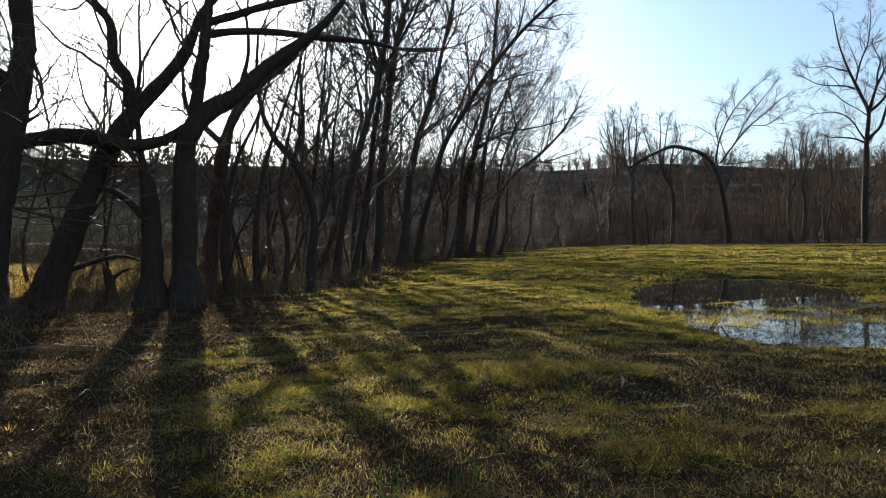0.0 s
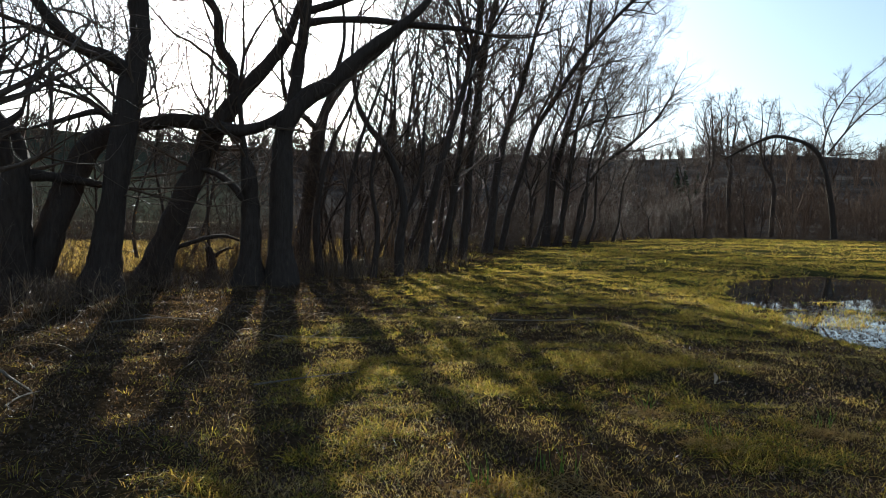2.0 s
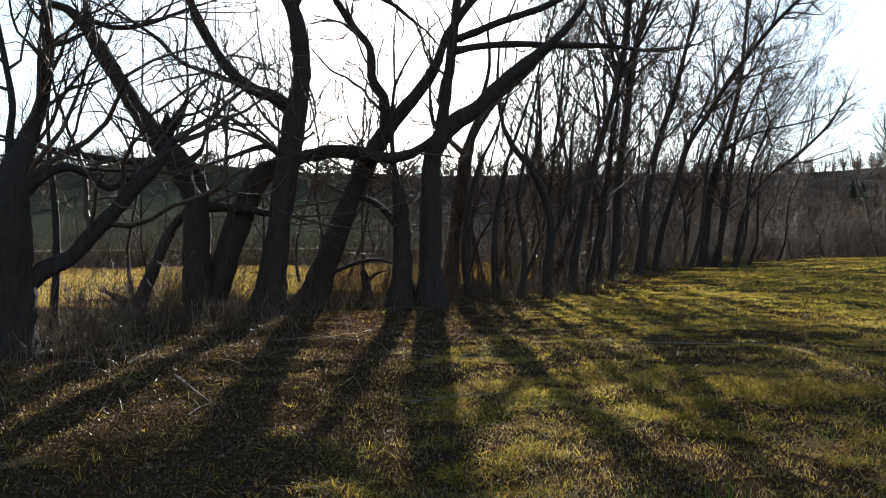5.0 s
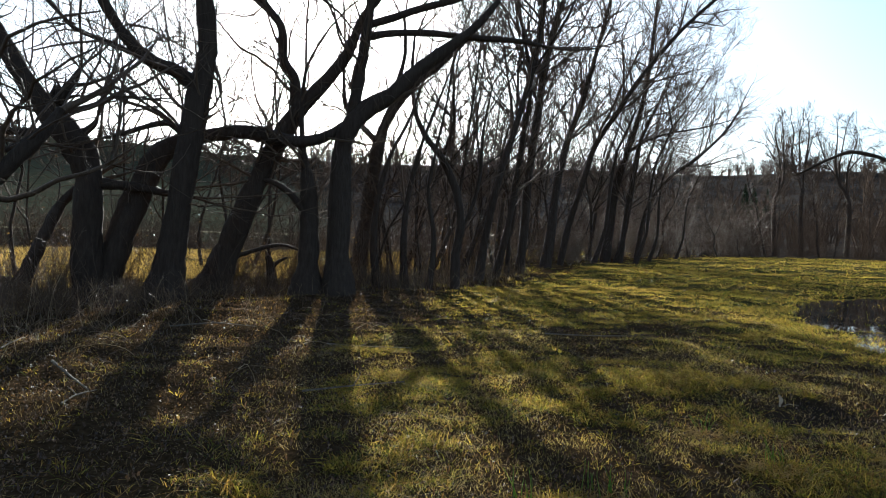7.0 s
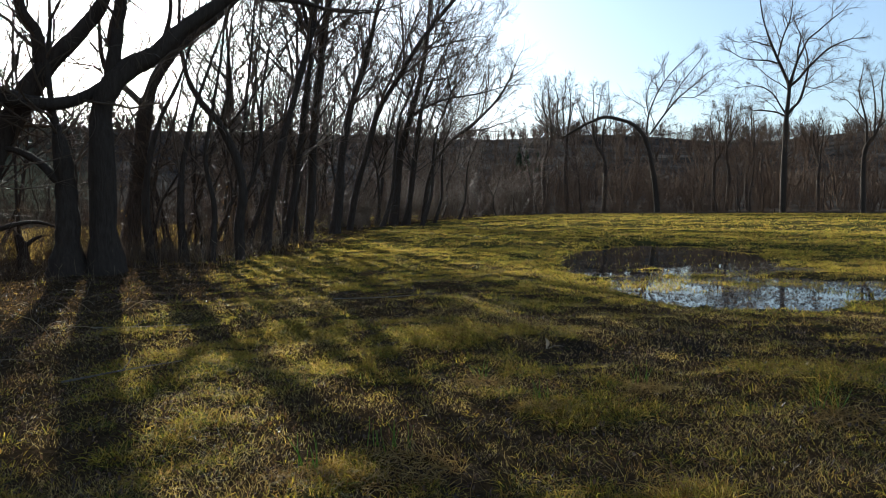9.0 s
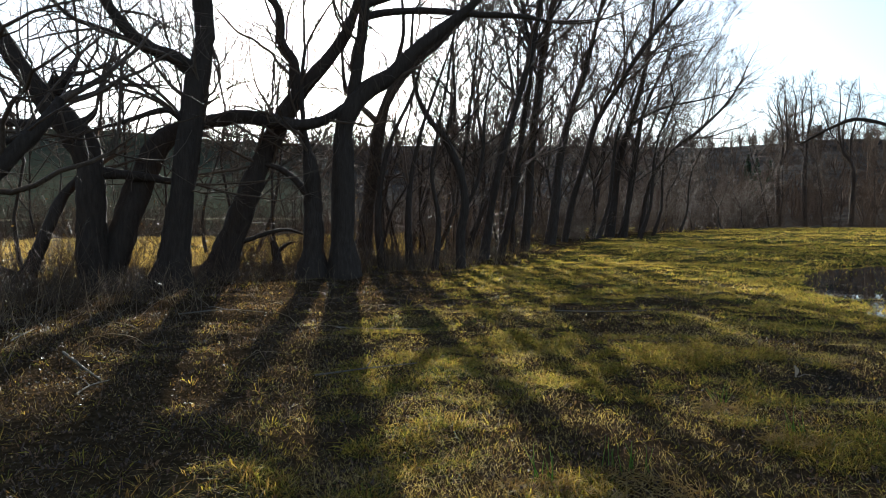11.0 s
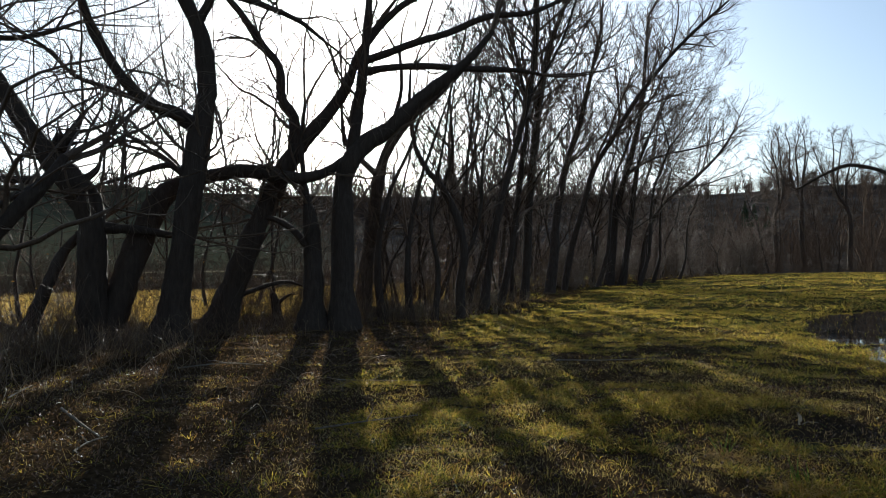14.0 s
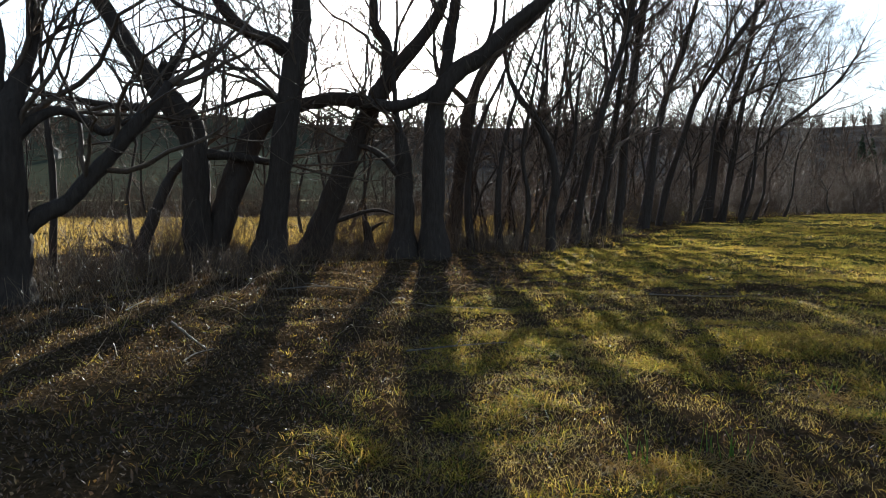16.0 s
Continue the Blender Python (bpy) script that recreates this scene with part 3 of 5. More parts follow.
ROW_4 = ((-2.04, 35.11), 3.3, (ROW_4_STEM,))
ROW_5_STEM = ((-0.05, -0.09, 0.28), (0.37, 2.14, 0.233), (1.01, 4.28, 0.218), (1.64, 6.42, 0.202), (2.72, 8.18, 0.187), (4.11, 10.34, 0.171), (6.22, 12.86, 0.14), (8.74, 15.08, 0.078))
ROW_5 = ((-1.50, 38.52), 2.2, (ROW_5_STEM,))
ROW_6_STEM = ((-0.09, -0.08, 0.512), (0.21, 2.65, 0.393), (0.56, 5.34, 0.354), (1.27, 7.63, 0.275), (2.15, 11.07, 0.216), (2.54, 14.15, 0.177), (2.87, 18.02, 0.118))
ROW_6_LIMB_1 = ((1.12, 7.45, 0.157), (3.37, 8.52, 0.138), (5.92, 8.99, 0.098), (7.72, 9.48, 0.059))
ROW_6 = ((1.15, 48.78), -1.4, (ROW_6_STEM, ROW_6_LIMB_1,))
ROW_7_STEM = ((-0.06, -0.08, 0.275), (0.21, 2.25, 0.216), (0.55, 4.93, 0.177), (1.05, 7.99, 0.138), (2.13, 10.63, 0.098))
ROW_7 = ((2.05, 48.72), -2.4, (ROW_7_STEM,))
ROW_8_STEM = ((-0.06, -0.09, 0.268), (0.55, 3.63, 0.224), (1.93, 5.97, 0.201), (4.01, 7.62, 0.179), (5.87, 9.47, 0.134), (6.9, 11.13, 0.089))
ROW_8 = ((3.56, 55.32), -3.7, (ROW_8_STEM,))
ROW_9_STEM = ((-0.06, -0.03, 0.135), (0.05, 1.42, 0.088), (-0.14, 2.69, 0.072), (0.06, 3.97, 0.056), (0.31, 5.25, 0.04), (0.48, 6.54, 0.032))
ROW_9 = ((-4.33, 19.28), 12.7, (ROW_9_STEM,))
ROW_10_STEM = ((-0.04, -0.06, 0.18), (-0.1, 1.42, 0.114), (0.01, 2.72, 0.09), (0.31, 4.03, 0.065), (0.72, 5.19, 0.049), (1.14, 6.35, 0.033))
ROW_10 = ((-5.15, 19.62), 14.7, (ROW_10_STEM,))
ROW_11_STEM = ((-0.04, -0.06, 0.178), (-0.16, 1.43, 0.121), (-0.03, 2.71, 0.097), (0.3, 3.84, 0.073), (0.78, 4.82, 0.048), (1.28, 6.29, 0.032))
ROW_11 = ((-5.85, 19.16), 17.0, (ROW_11_STEM,))
BENT_STEM = ((0.07, 0.17, 0.375), (-0.15, 2.94, 0.281), (-0.56, 5.64, 0.281), (-1.04, 7.86, 0.257), (-1.77, 9.63, 0.234), (-2.95, 10.75, 0.211), (-4.47, 11.36, 0.211), (-6.14, 11.7, 0.187), (-7.82, 11.16, 0.164), (-9.52, 10.34, 0.141), (-10.9, 9.56, 0.094))
BENT_LIMB_1 = ((-1.27, 9.47, 0.11), (-1.0, 11.7, 0.09), (-0.26, 13.78, 0.08), (0.71, 15.52, 0.06), (2.13, 17.22, 0.05), (3.53, 18.42, 0.03))
BENT_LIMB_2 = ((-0.8, 9.46, 0.12), (0.75, 11.63, 0.1), (2.45, 13.64, 0.08), (4.14, 15.02, 0.06), (5.63, 16.4, 0.035))
BENT_LIMB_3 = ((0.75, 11.63, 0.07), (1.88, 13.96, 0.06), (3.0, 15.68, 0.05), (4.39, 17.37, 0.03))
BENT_LIMB_4 = ((-1.0, 11.7, 0.06), (-1.31, 13.83, 0.05), (-0.74, 15.61, 0.04), (0.12, 16.75, 0.025))
BENT_LIMB_5 = ((-0.56, 9.33, 0.06), (1.06, 9.39, 0.05), (2.5, 9.45, 0.03))
BENT_LIMB_6 = ((2.45, 13.64, 0.05), (4.16, 13.55, 0.04), (5.83, 14.63, 0.025))
BENT = ((33.17, 81.51), -22.1, (BENT_STEM, BENT_LIMB_1, BENT_LIMB_2, BENT_LIMB_3, BENT_LIMB_4, BENT_LIMB_5, BENT_LIMB_6))
FORKED_STEM = ((0.23, -0.1, 0.344), (0.26, 4.89, 0.295), (0.35, 8.66, 0.271), (0.42, 10.85, 0.246), (0.6, 13.02, 0.197), (0.58, 14.26, 0.18), (0.1, 15.54, 0.18), (-0.49, 16.96, 0.16), (-1.21, 18.77, 0.12), (-1.76, 20.39, 0.1), (-2.19, 21.99, 0.08), (-2.45, 23.58, 0.06), (-2.71, 25.17, 0.04))
FORKED_LIMB_1 = ((0.75, 14.12, 0.15), (1.63, 14.92, 0.14), (2.33, 15.84, 0.13), (3.24, 16.79, 0.11), (4.31, 17.77, 0.09), (5.52, 18.37, 0.07), (6.57, 18.67, 0.04))
FORKED_LIMB_2 = ((0.42, 10.85, 0.17), (0.97, 11.62, 0.16), (1.68, 12.44, 0.14), (2.15, 14.13, 0.12), (2.44, 15.95, 0.09), (2.3, 17.49, 0.07), (1.94, 18.75, 0.05))
FORKED_LIMB_3 = ((0.69, 14.25, 0.17), (1.0, 15.46, 0.15), (1.37, 16.79, 0.13), (1.85, 17.84, 0.11), (2.37, 19.01, 0.09), (3.34, 19.81, 0.08), (4.4, 20.77, 0.06), (5.55, 21.65, 0.04))
FORKED_LIMB_4 = ((1.37, 16.79, 0.11), (1.45, 18.19, 0.09), (1.7, 19.39, 0.07), (1.24, 20.48, 0.04))
FORKED_LIMB_5 = ((-0.61, 17.22, 0.1), (-0.25, 18.98, 0.09), (0.12, 20.18, 0.08), (0.55, 21.36, 0.06), (0.74, 22.86, 0.05), (0.82, 24.37, 0.035))
FORKED_LIMB_6 = ((-0.6, 16.72, 0.11), (-1.64, 17.13, 0.09), (-2.98, 17.33, 0.07), (-4.34, 17.71, 0.05), (-5.37, 18.45, 0.035))
FORKED_LIMB_7 = ((-1.21, 18.65, 0.08), (-2.14, 19.0, 0.06), (-3.31, 19.5, 0.05), (-4.61, 19.45, 0.03))
FORKED_LIMB_8 = ((0.37, 10.79, 0.13), (-0.55, 11.29, 0.1), (-1.71, 11.55, 0.08), (-2.88, 11.69, 0.05))
FORKED_LIMB_9 = ((0.36, 11.04, 0.11), (-0.29, 12.15, 0.09), (-0.88, 13.25, 0.07), (-2.05, 14.22, 0.06), (-3.22, 14.44, 0.04), (-4.7, 14.37, 0.03))
FORKED_LIMB_10 = ((0.59, 13.64, 0.07), (-0.33, 14.46, 0.05), (-1.49, 15.31, 0.045), (-2.67, 16.54, 0.03))
FORKED_LIMB_11 = ((2.15, 14.01, 0.05), (3.04, 13.69, 0.045), (4.12, 13.97, 0.04), (5.19, 14.49, 0.03))
FORKED = ((45.17, 75.53), -30.9, (FORKED_STEM, FORKED_LIMB_1, FORKED_LIMB_2, FORKED_LIMB_3, FORKED_LIMB_4, FORKED_LIMB_5, FORKED_LIMB_6, FORKED_LIMB_7, FORKED_LIMB_8, FORKED_LIMB_9, FORKED_LIMB_10, FORKED_LIMB_11))
EDGE_STEM = ((0.15, -0.1, 0.26), (0.08, 5.16, 0.22), (0.31, 7.01, 0.2), (0.97, 8.03, 0.16), (1.43, 9.32, 0.12), (1.66, 10.87, 0.09), (1.51, 12.97, 0.06), (1.74, 14.5, 0.035))
EDGE_LIMB_1 = ((0.31, 7.01, 0.12), (0.25, 9.39, 0.1), (-0.16, 11.27, 0.08), (-0.52, 12.89, 0.05), (-0.33, 14.19, 0.03))
EDGE_LIMB_2 = ((0.97, 8.03, 0.11), (1.04, 10.39, 0.09), (0.85, 12.5, 0.06), (0.58, 14.1, 0.03))
EDGE_LIMB_3 = ((0.25, 9.39, 0.07), (-0.7, 10.79, 0.05), (-1.57, 11.92, 0.03))
EDGE_LIMB_4 = ((1.26, 8.8, 0.09), (2.48, 10.18, 0.07), (3.31, 11.77, 0.05), (3.8, 13.01, 0.03))
EDGE_LIMB_5 = ((1.83, 9.55, 0.07), (3.14, 9.98, 0.05), (4.21, 10.57, 0.03))
EDGE = ((50.54, 69.58), -36.0, (EDGE_STEM, EDGE_LIMB_1, EDGE_LIMB_2, EDGE_LIMB_3, EDGE_LIMB_4, EDGE_LIMB_5))

# plans for the lesser wood: count, from, length, up, wobble, points, sides, thinnest
NEAR_PLAN = ((1.5, 0.05, 3.0, 0.03, 0.25, 10, 4, 0.0115), (5, 0.12, 0.65, 0.04, 0.23, 7, 3, 0.006), (2.2, 0.15, 0.6, 0.04, 0.2, 4, 3, 0.0038))
ROW_PLAN = ((1.6, 0.02, 2.8, 0.07, 0.18, 7, 4, 0.011), (5, 0.12, 0.62, 0.07, 0.15, 5, 3, 0.006), (3, 0.12, 0.6, 0.06, 0.14, 3, 3, 0.0045))
TALL_PLAN = ((2.8, 0.02, 4.6, 0.06, 0.20, 8, 4, 0.013), (7, 0.10, 0.62, 0.05, 0.20, 5, 3, 0.0065), (5, 0.12, 0.6, 0.05, 0.16, 3, 3, 0.004))
SPARSE_PLAN = ((1.0, 0.05, 2.2, 0.07, 0.18, 7, 4, 0.009), (4, 0.12, 0.62, 0.06, 0.16, 5, 3, 0.005), (2.2, 0.12, 0.6, 0.06, 0.14, 4, 3, 0.0034))
THIN_PLAN = ((2.0, 0.2, 1.3, 0.08, 0.16, 6, 4, 0.01), (5, 0.15, 0.55, 0.08, 0.15, 4, 3, 0.006), (3, 0.2, 0.6, 0.08, 0.14, 4, 3, 0.004))
FAR_PLAN = ((1.6, 0.10, 3.3, 0.03, 0.19, 8, 4, 0.018), (7, 0.15, 0.62, 0.02, 0.2, 5, 3, 0.009), (6, 0.2, 0.62, 0.02, 0.2, 4, 3, 0.0062))

line_y = (4, 8, 13, 16, 18, 24, 30, 36, 40, 50, 57, 72, 84)
line_x = (-11, -11.5, -12, -11, -9.0, -6.5, -5.2, -4.4, -3.6, -1.2, 2.0, 9.0, 18.0)

ARM_PLAN = ((0.85, 0.05, 2.7, 0.03, 0.25, 10, 4, 0.010), (4, 0.12, 0.65, 0.04, 0.23, 7, 3, 0.005), (2, 0.15, 0.6, 0.04, 0.2, 4, 3, 0.0034))
BUSHY_PLAN = ((2.1, 0.05, 2.9, 0.03, 0.25, 10, 4, 0.0115), (5, 0.12, 0.65, 0.04, 0.23, 7, 3, 0.006), (2.4, 0.15, 0.6, 0.04, 0.2, 4, 3, 0.0038))

twin = grown_tree(TWIN, 11, "old twin-stemmed willow with a torn stub, bare", NEAR_PLAN)
torn, rs = Wood(), np.random.default_rng(4)
for _ in range(16):
    d = np.array([0.45, -0.1, 0.75]) + rs.normal(0, 0.35, 3)
    torn.add(run(rs, (-0.62 + rs.normal(0, 0.10), -0.1 + rs.normal(0, 0.08), 4.05 + rs.normal(0, 0.08)), d / np.linalg.norm(d), rs.uniform(0.3, 0.75), 5, 0, 0.15), np.array([0.06, 0.05, 0.035, 0.02, 0.004]), 5)
tagged(part("torn_stub", torn.mesh("torn_stub", BARK, 0.15, 5), twin, "splintered torn wood of a broken limb"), kind="stuff")
grown_tree(BIG, 12, "thick bare willow forking high above brush", BUSHY_PLAN)
grown_tree(LEAN, 13, "bare willow leaning over a low dead limb", BUSHY_PLAN)
grown_tree(STRAIGHT, 14, "upright bare willow with a swollen foot", NEAR_PLAN)
grown_tree(FORK, 20, "bare willow with a forked trunk in the hedgerow", ARM_PLAN)
grown_tree(ARM, 15, "bare willow with long arms over the meadow", ARM_PLAN)
grown_tree(OLD, 16, "old dark willow with a low slanting limb", NEAR_PLAN)
grown_tree(SLANT, 17, "small slanting willow stem beside a stool", THIN_PLAN)
grown_tree(POLE, 18, "thin straight bare sapling", THIN_PLAN)
grown_tree(STUMP, 19, "broken willow stump with a short snag", (), name="tree_stump")
for k, spec in enumerate((ROW_0, ROW_2, ROW_7, ROW_9, ROW_10, ROW_11)):
    grown_tree(spec, 30 + k, "slender bare tree in the dense hedgerow", ROW_PLAN if k in (1, 2) else SPARSE_PLAN, low=1.6, slim=0.8)
for k, spec in enumerate((ROW_1, ROW_3, ROW_4, ROW_5, ROW_6, ROW_8)):
    grown_tree(spec, 40 + k, "tall bare hedgerow tree leaning over the meadow", TALL_PLAN, low=5.5, slim=0.68)
grown_tree(BENT, 61, "bare tree bowed into an arch at the field edge", FAR_PLAN, group="trees at the field edge", twig=FAR_TWIG, fine=3, slim=1.0)
grown_tree(FORKED, 62, "tall spreading bare tree at the field edge", FAR_PLAN, group="trees at the field edge", twig=FAR_TWIG, fine=3, slim=1.0)
edge_tree = grown_tree(EDGE, 63, "bare tree at the field edge", FAR_PLAN, group="trees at the field edge", twig=FAR_TWIG, fine=3, slim=1.0)
for k, (az, d, s) in enumerate(((-13.5, 99, 1.18), (-15.3, 103, 1.26), (-18.2, 105, 1.18), (-27.2, 106, 1.02), (-26.2, 108, 0.98), (-28.6, 109, 0.95), (-33.4, 107, 0.86))):
    x, y = -math.sin(radians(az)) * d, math.cos(radians(az)) * d
    copy_thing(edge_tree, pose(x, y, float(land(x, y)) - 0.05, 0, 0, 50 + 67 * k) @ Matrix.Scale(s, 4)).scale = (s, s, s)


# ---- more trees of the row and of the woodland edge: a few shapes, copied ----
def random_tree(seed, height, lean, plan, label, group, twig=None, low=1.6, girth=0.017):
    rng = np.random.default_rng(seed)
    n = 7
    z = np.linspace(-0.1, height, n)
    side = np.cumsum(rng.normal(0, 0.075, n)) * height / 3 + lean * z
    rad = height * girth * (1 - 0.82 * np.linspace(0, 1, n))
    rad[0] *= 1.4
    stems = [tuple(zip(side, z, rad))]
    for _ in range(3):
        k = int(rng.integers(2, 5)) if low < 3 else int(rng.integers(4, 6))
        up = np.linspace(0, 1, 5)
        reach = rng.uniform(0.15, 0.4) * rng.choice([-1, 1]) * height
        stems.append(tuple(zip(side[k] + reach * up ** 0.8 + lean * up * height * 0.3, z[k] + up * height * rng.uniform(0.3, 0.5), rad[k] * 0.6 * (1 - 0.75 * up))))
    return grown_tree(((0, 0), 0, stems), seed, label, plan, group=group, twig=twig, fine=2, low=low)


EDGE_PLAN = ((1.1, 0.06, 2.6, 0.04, 0.22, 5, 3, 0.020), (5, 0.12, 0.6, 0.03, 0.22, 3, 3, 0.012), (3, 0.15, 0.62, 0.03, 0.15, 2, 3, 0.009))
shapes = [random_tree(100 + k, h, 0.05 * (k % 3 - 1), EDGE_PLAN, "bare grey-brown tree at the edge of the woodland", "trees of the woodland edge", FAR_TWIG, girth=0.011) for k, h in enumerate((7.5, 9.0, 10.5, 8.0, 12.0))]
rng = np.random.default_rng(7)
spots = []
for _ in range(46):
    az = rng.uniform(-46, 2)
    spots.append((az, rng.uniform(88, 112), 0.5 + 0.25 * rng.random()))
for _ in range(20):
    az = rng.uniform(12, 60)
    spots.append((az, rng.uniform(54, 75), 0.5 + 0.3 * rng.random()))
for _ in range(16):
    spots.append((rng.uniform(2, 30), rng.uniform(58, 82), 0.75 + 0.35 * rng.random()))
for az, d, s in ((-13.3, 95, 1.0), (-19.5, 94, 0.85), (-28.9, 96, 0.95), (-24.8, 95, 0.85)):
    spots.append((az, d, s))
for k, (az, d, s) in enumerate(spots):
    x, y = -math.sin(radians(az)) * d, math.cos(radians(az)) * d
    m = pose(x, y, float(land(x, y)) - 0.05, 0, 0, rng.uniform(0, 360)) @ Matrix.Scale(s, 4)
    if k < len(shapes):
        shapes[k].matrix_world = m
    else:
        made = copy_thing(shapes[k % len(shapes)], m)
        made.scale = (s, s, s)


row_shapes = [random_tree(140 + k, h, 0.16 + 0.03 * k, ((1.1, 0.1, 2.8, 0.04, 0.24, 8, 4, 0.0105), (5, 0.12, 0.62, 0.04, 0.22, 5, 3, 0.0048), (3, 0.15, 0.6, 0.04, 0.18, 3, 3, 0.0032)), "slender bare tree in the dense hedgerow", "trees of the hedgerow", girth=0.0075) for k, h in enumerate((8.5, 11.0, 10.0, 12.5))]
dense = random_tree(151, 12.0, 0.06, ((1.5, 0.05, 3.6, 0.06, 0.2, 7, 4, 0.011), (6, 0.10, 0.62, 0.05, 0.18, 5, 3, 0.005), (4, 0.12, 0.6, 0.05, 0.16, 3, 3, 0.0035)), "tall bare tree with a bushy top", "trees of the hedgerow", low=2.5, girth=0.008)
for k, (az, d, s) in enumerate(((8.2, 30, 0.85), (10.2, 29.5, 0.78), (7.2, 28.5, 0.8), (6.5, 55, 1.3), (4.5, 60, 1.3), (8.5, 52, 1.3), (2.4, 47, 1.1), (0.4, 50, 1.0), (-1.6, 55, 1.0))):
    x, y = -math.sin(radians(az)) * d, math.cos(radians(az)) * d
    m = pose(x, y, float(land(x, y)) - 0.05, 0, 0, 70 * k) @ Matrix.Scale(s, 4)
    if k == 0:
        dense.matrix_world = m
    else:
        copy_thing(dense, m).scale = (s, s, s)
broad = random_tree(156, 10.5, 0.02, ((2.0, 0.05, 3.0, 0.05, 0.22, 7, 4, 0.018), (6, 0.12, 0.6, 0.05, 0.2, 5, 3, 0.009), (4, 0.15, 0.6, 0.05, 0.16, 3, 3, 0.0055)), "bare hedgerow tree with a broad twiggy crown", "trees of the hedgerow", low=4.0, girth=0.013)
for k, (x, y, s) in enumerate(((-5.4, 29.5, 0.95), (-5.0, 32.2, 1.0), (-4.4, 34.2, 1.05))):
    m = pose(x, y, float(land(x, y)) - 0.05, 0, 0, 80 * k) @ Matrix.Scale(s, 4)
    if k == 0:
        broad.matrix_world = m
    else:
        copy_thing(broad, m).scale = (s, s, s)
leaner = random_tree(158, 14.0, 0.27, ((2.2, 0.05, 3.2, 0.04, 0.24, 8, 4, 0.014), (6, 0.12, 0.6, 0.03, 0.24, 5, 3, 0.0075), (5, 0.15, 0.6, 0.03, 0.2, 3, 3, 0.005)), "tall bare tree leaning out with a dense fine crown", "trees of the hedgerow", low=4.5, girth=0.009)
for k, (az, d, s) in enumerate(((-2.6, 47, 0.95), (0.6, 43, 1.0), (-3.9, 53, 0.85), (-6.0, 60, 0.74))):
    x, y = -math.sin(radians(az)) * d, math.cos(radians(az)) * d
    m = pose(x, y, float(land(x, y)) - 0.05, 0, 0, az + (0, 25, -25, 8)[k]) @ Matrix.Scale(s, 4)
    if k == 0:
        leaner.matrix_world = m
    else:
        copy_thing(leaner, m).scale = (s, s, s)
thin_top = random_tree(152, 10.0, 0.03, ((1.4, 0.05, 3.6, 0.10, 0.24, 7, 4, 0.010), (6, 0.12, 0.6, 0.07, 0.22, 4, 3, 0.006), (4, 0.15, 0.6, 0.07, 0.15, 2, 3, 0.004)), "slim bare tree behind the old willows", "trees of the hedgerow", low=2.5, girth=0.0055)
for k, (az, d, s) in enumerate(((25.0, 22, 0.95), (28.7, 20, 0.9), (32.5, 21.5, 1.0), (37.0, 20, 0.85), (43.5, 22, 0.9))):
    x, y = -math.sin(radians(az)) * d, math.cos(radians(az)) * d
    m = pose(x, y, float(land(x, y)) - 0.05, 0, 0, 65 * k) @ Matrix.Scale(s, 4)
    if k == 0:
        thin_top.matrix_world = m
    else:
        copy_thing(thin_top, m).scale = (s, s, s)
for k, (az, d, s) in enumerate(((5.2, 40, 0.85), (26.5, 31, 0.9), (30.5, 29, 0.8), (0.8, 52, 0.85), (-3.9, 52, 1.05), (-2.2, 47, 1.0), (16.6, 24.5, 0.85), (14.4, 25.5, 0.9), (13.3, 27, 0.8), (12.2, 26, 1.0), (11.3, 29, 0.9), (9.8, 28, 1.0), (8.9, 32, 0.95), (7.3, 31, 1.0), (6.8, 52, 1.4), (4.4, 58, 1.5), (2.0, 60, 1.4), (9.5, 50, 1.3))):
    x, y = -math.sin(radians(az)) * d, math.cos(radians(az)) * d
    m = pose(x, y, float(land(x, y)) - 0.05, 0, 0, az + rng.uniform(-30, 30)) @ Matrix.Scale(s, 4)
    if k < len(row_shapes):
        row_shapes[k].matrix_world = m
    else:
        copy_thing(row_shapes[k % len(row_shapes)], m).scale = (s, s, s)


sapling_shapes = [random_tree(160 + k, h, 0.10 * (k - 0.5), ((1.9, 0.02, 1.9, 0.05, 0.24, 7, 3, 0.008), (3.6, 0.12, 0.62, 0.05, 0.22, 5, 3, 0.0048), (1.6, 0.15, 0.6, 0.05, 0.18, 3, 3, 0.0034)), "thin bare sapling growing between the hedgerow trunks", "saplings of the hedgerow", low=0.7, girth=0.0085) for k, h in enumerate((6.0, 7.5, 5.0, 8.5))]
srng = np.random.default_rng(77)
spots = [(float(np.interp(y, line_y, line_x)) + srng.normal(-2.0, 1.0), y, srng.uniform(0.6, 0.95)) for y in np.linspace(40, 78, 11) + srng.uniform(-1.2, 1.2, 11)]
spots += [(-math.sin(radians(az)) * d, math.cos(radians(az)) * d, srng.uniform(0.6, 0.95)) for az, d in ((29, 21), (34.5, 18.5), (41, 24), (50, 22), (15.6, 24.5), (13.2, 24), (10.8, 26), (9.4, 29), (7.6, 31), (6.0, 34), (23.6, 22.5))]
spots += [(-math.sin(radians(az)) * d, math.cos(radians(az)) * d, srng.uniform(0.5, 0.72)) for az, d in zip(np.linspace(18.6, 10.5, 10) + srng.uniform(-0.4, 0.4, 10), np.linspace(20.5, 26, 10) + srng.uniform(-0.6, 2.5, 10))]
spots += [(-math.sin(radians(az)) * d, math.cos(radians(az)) * d, srng.uniform(1.0, 1.4)) for az, d in zip(np.linspace(12.0, 1.0, 13), srng.uniform(48, 68, 13))]
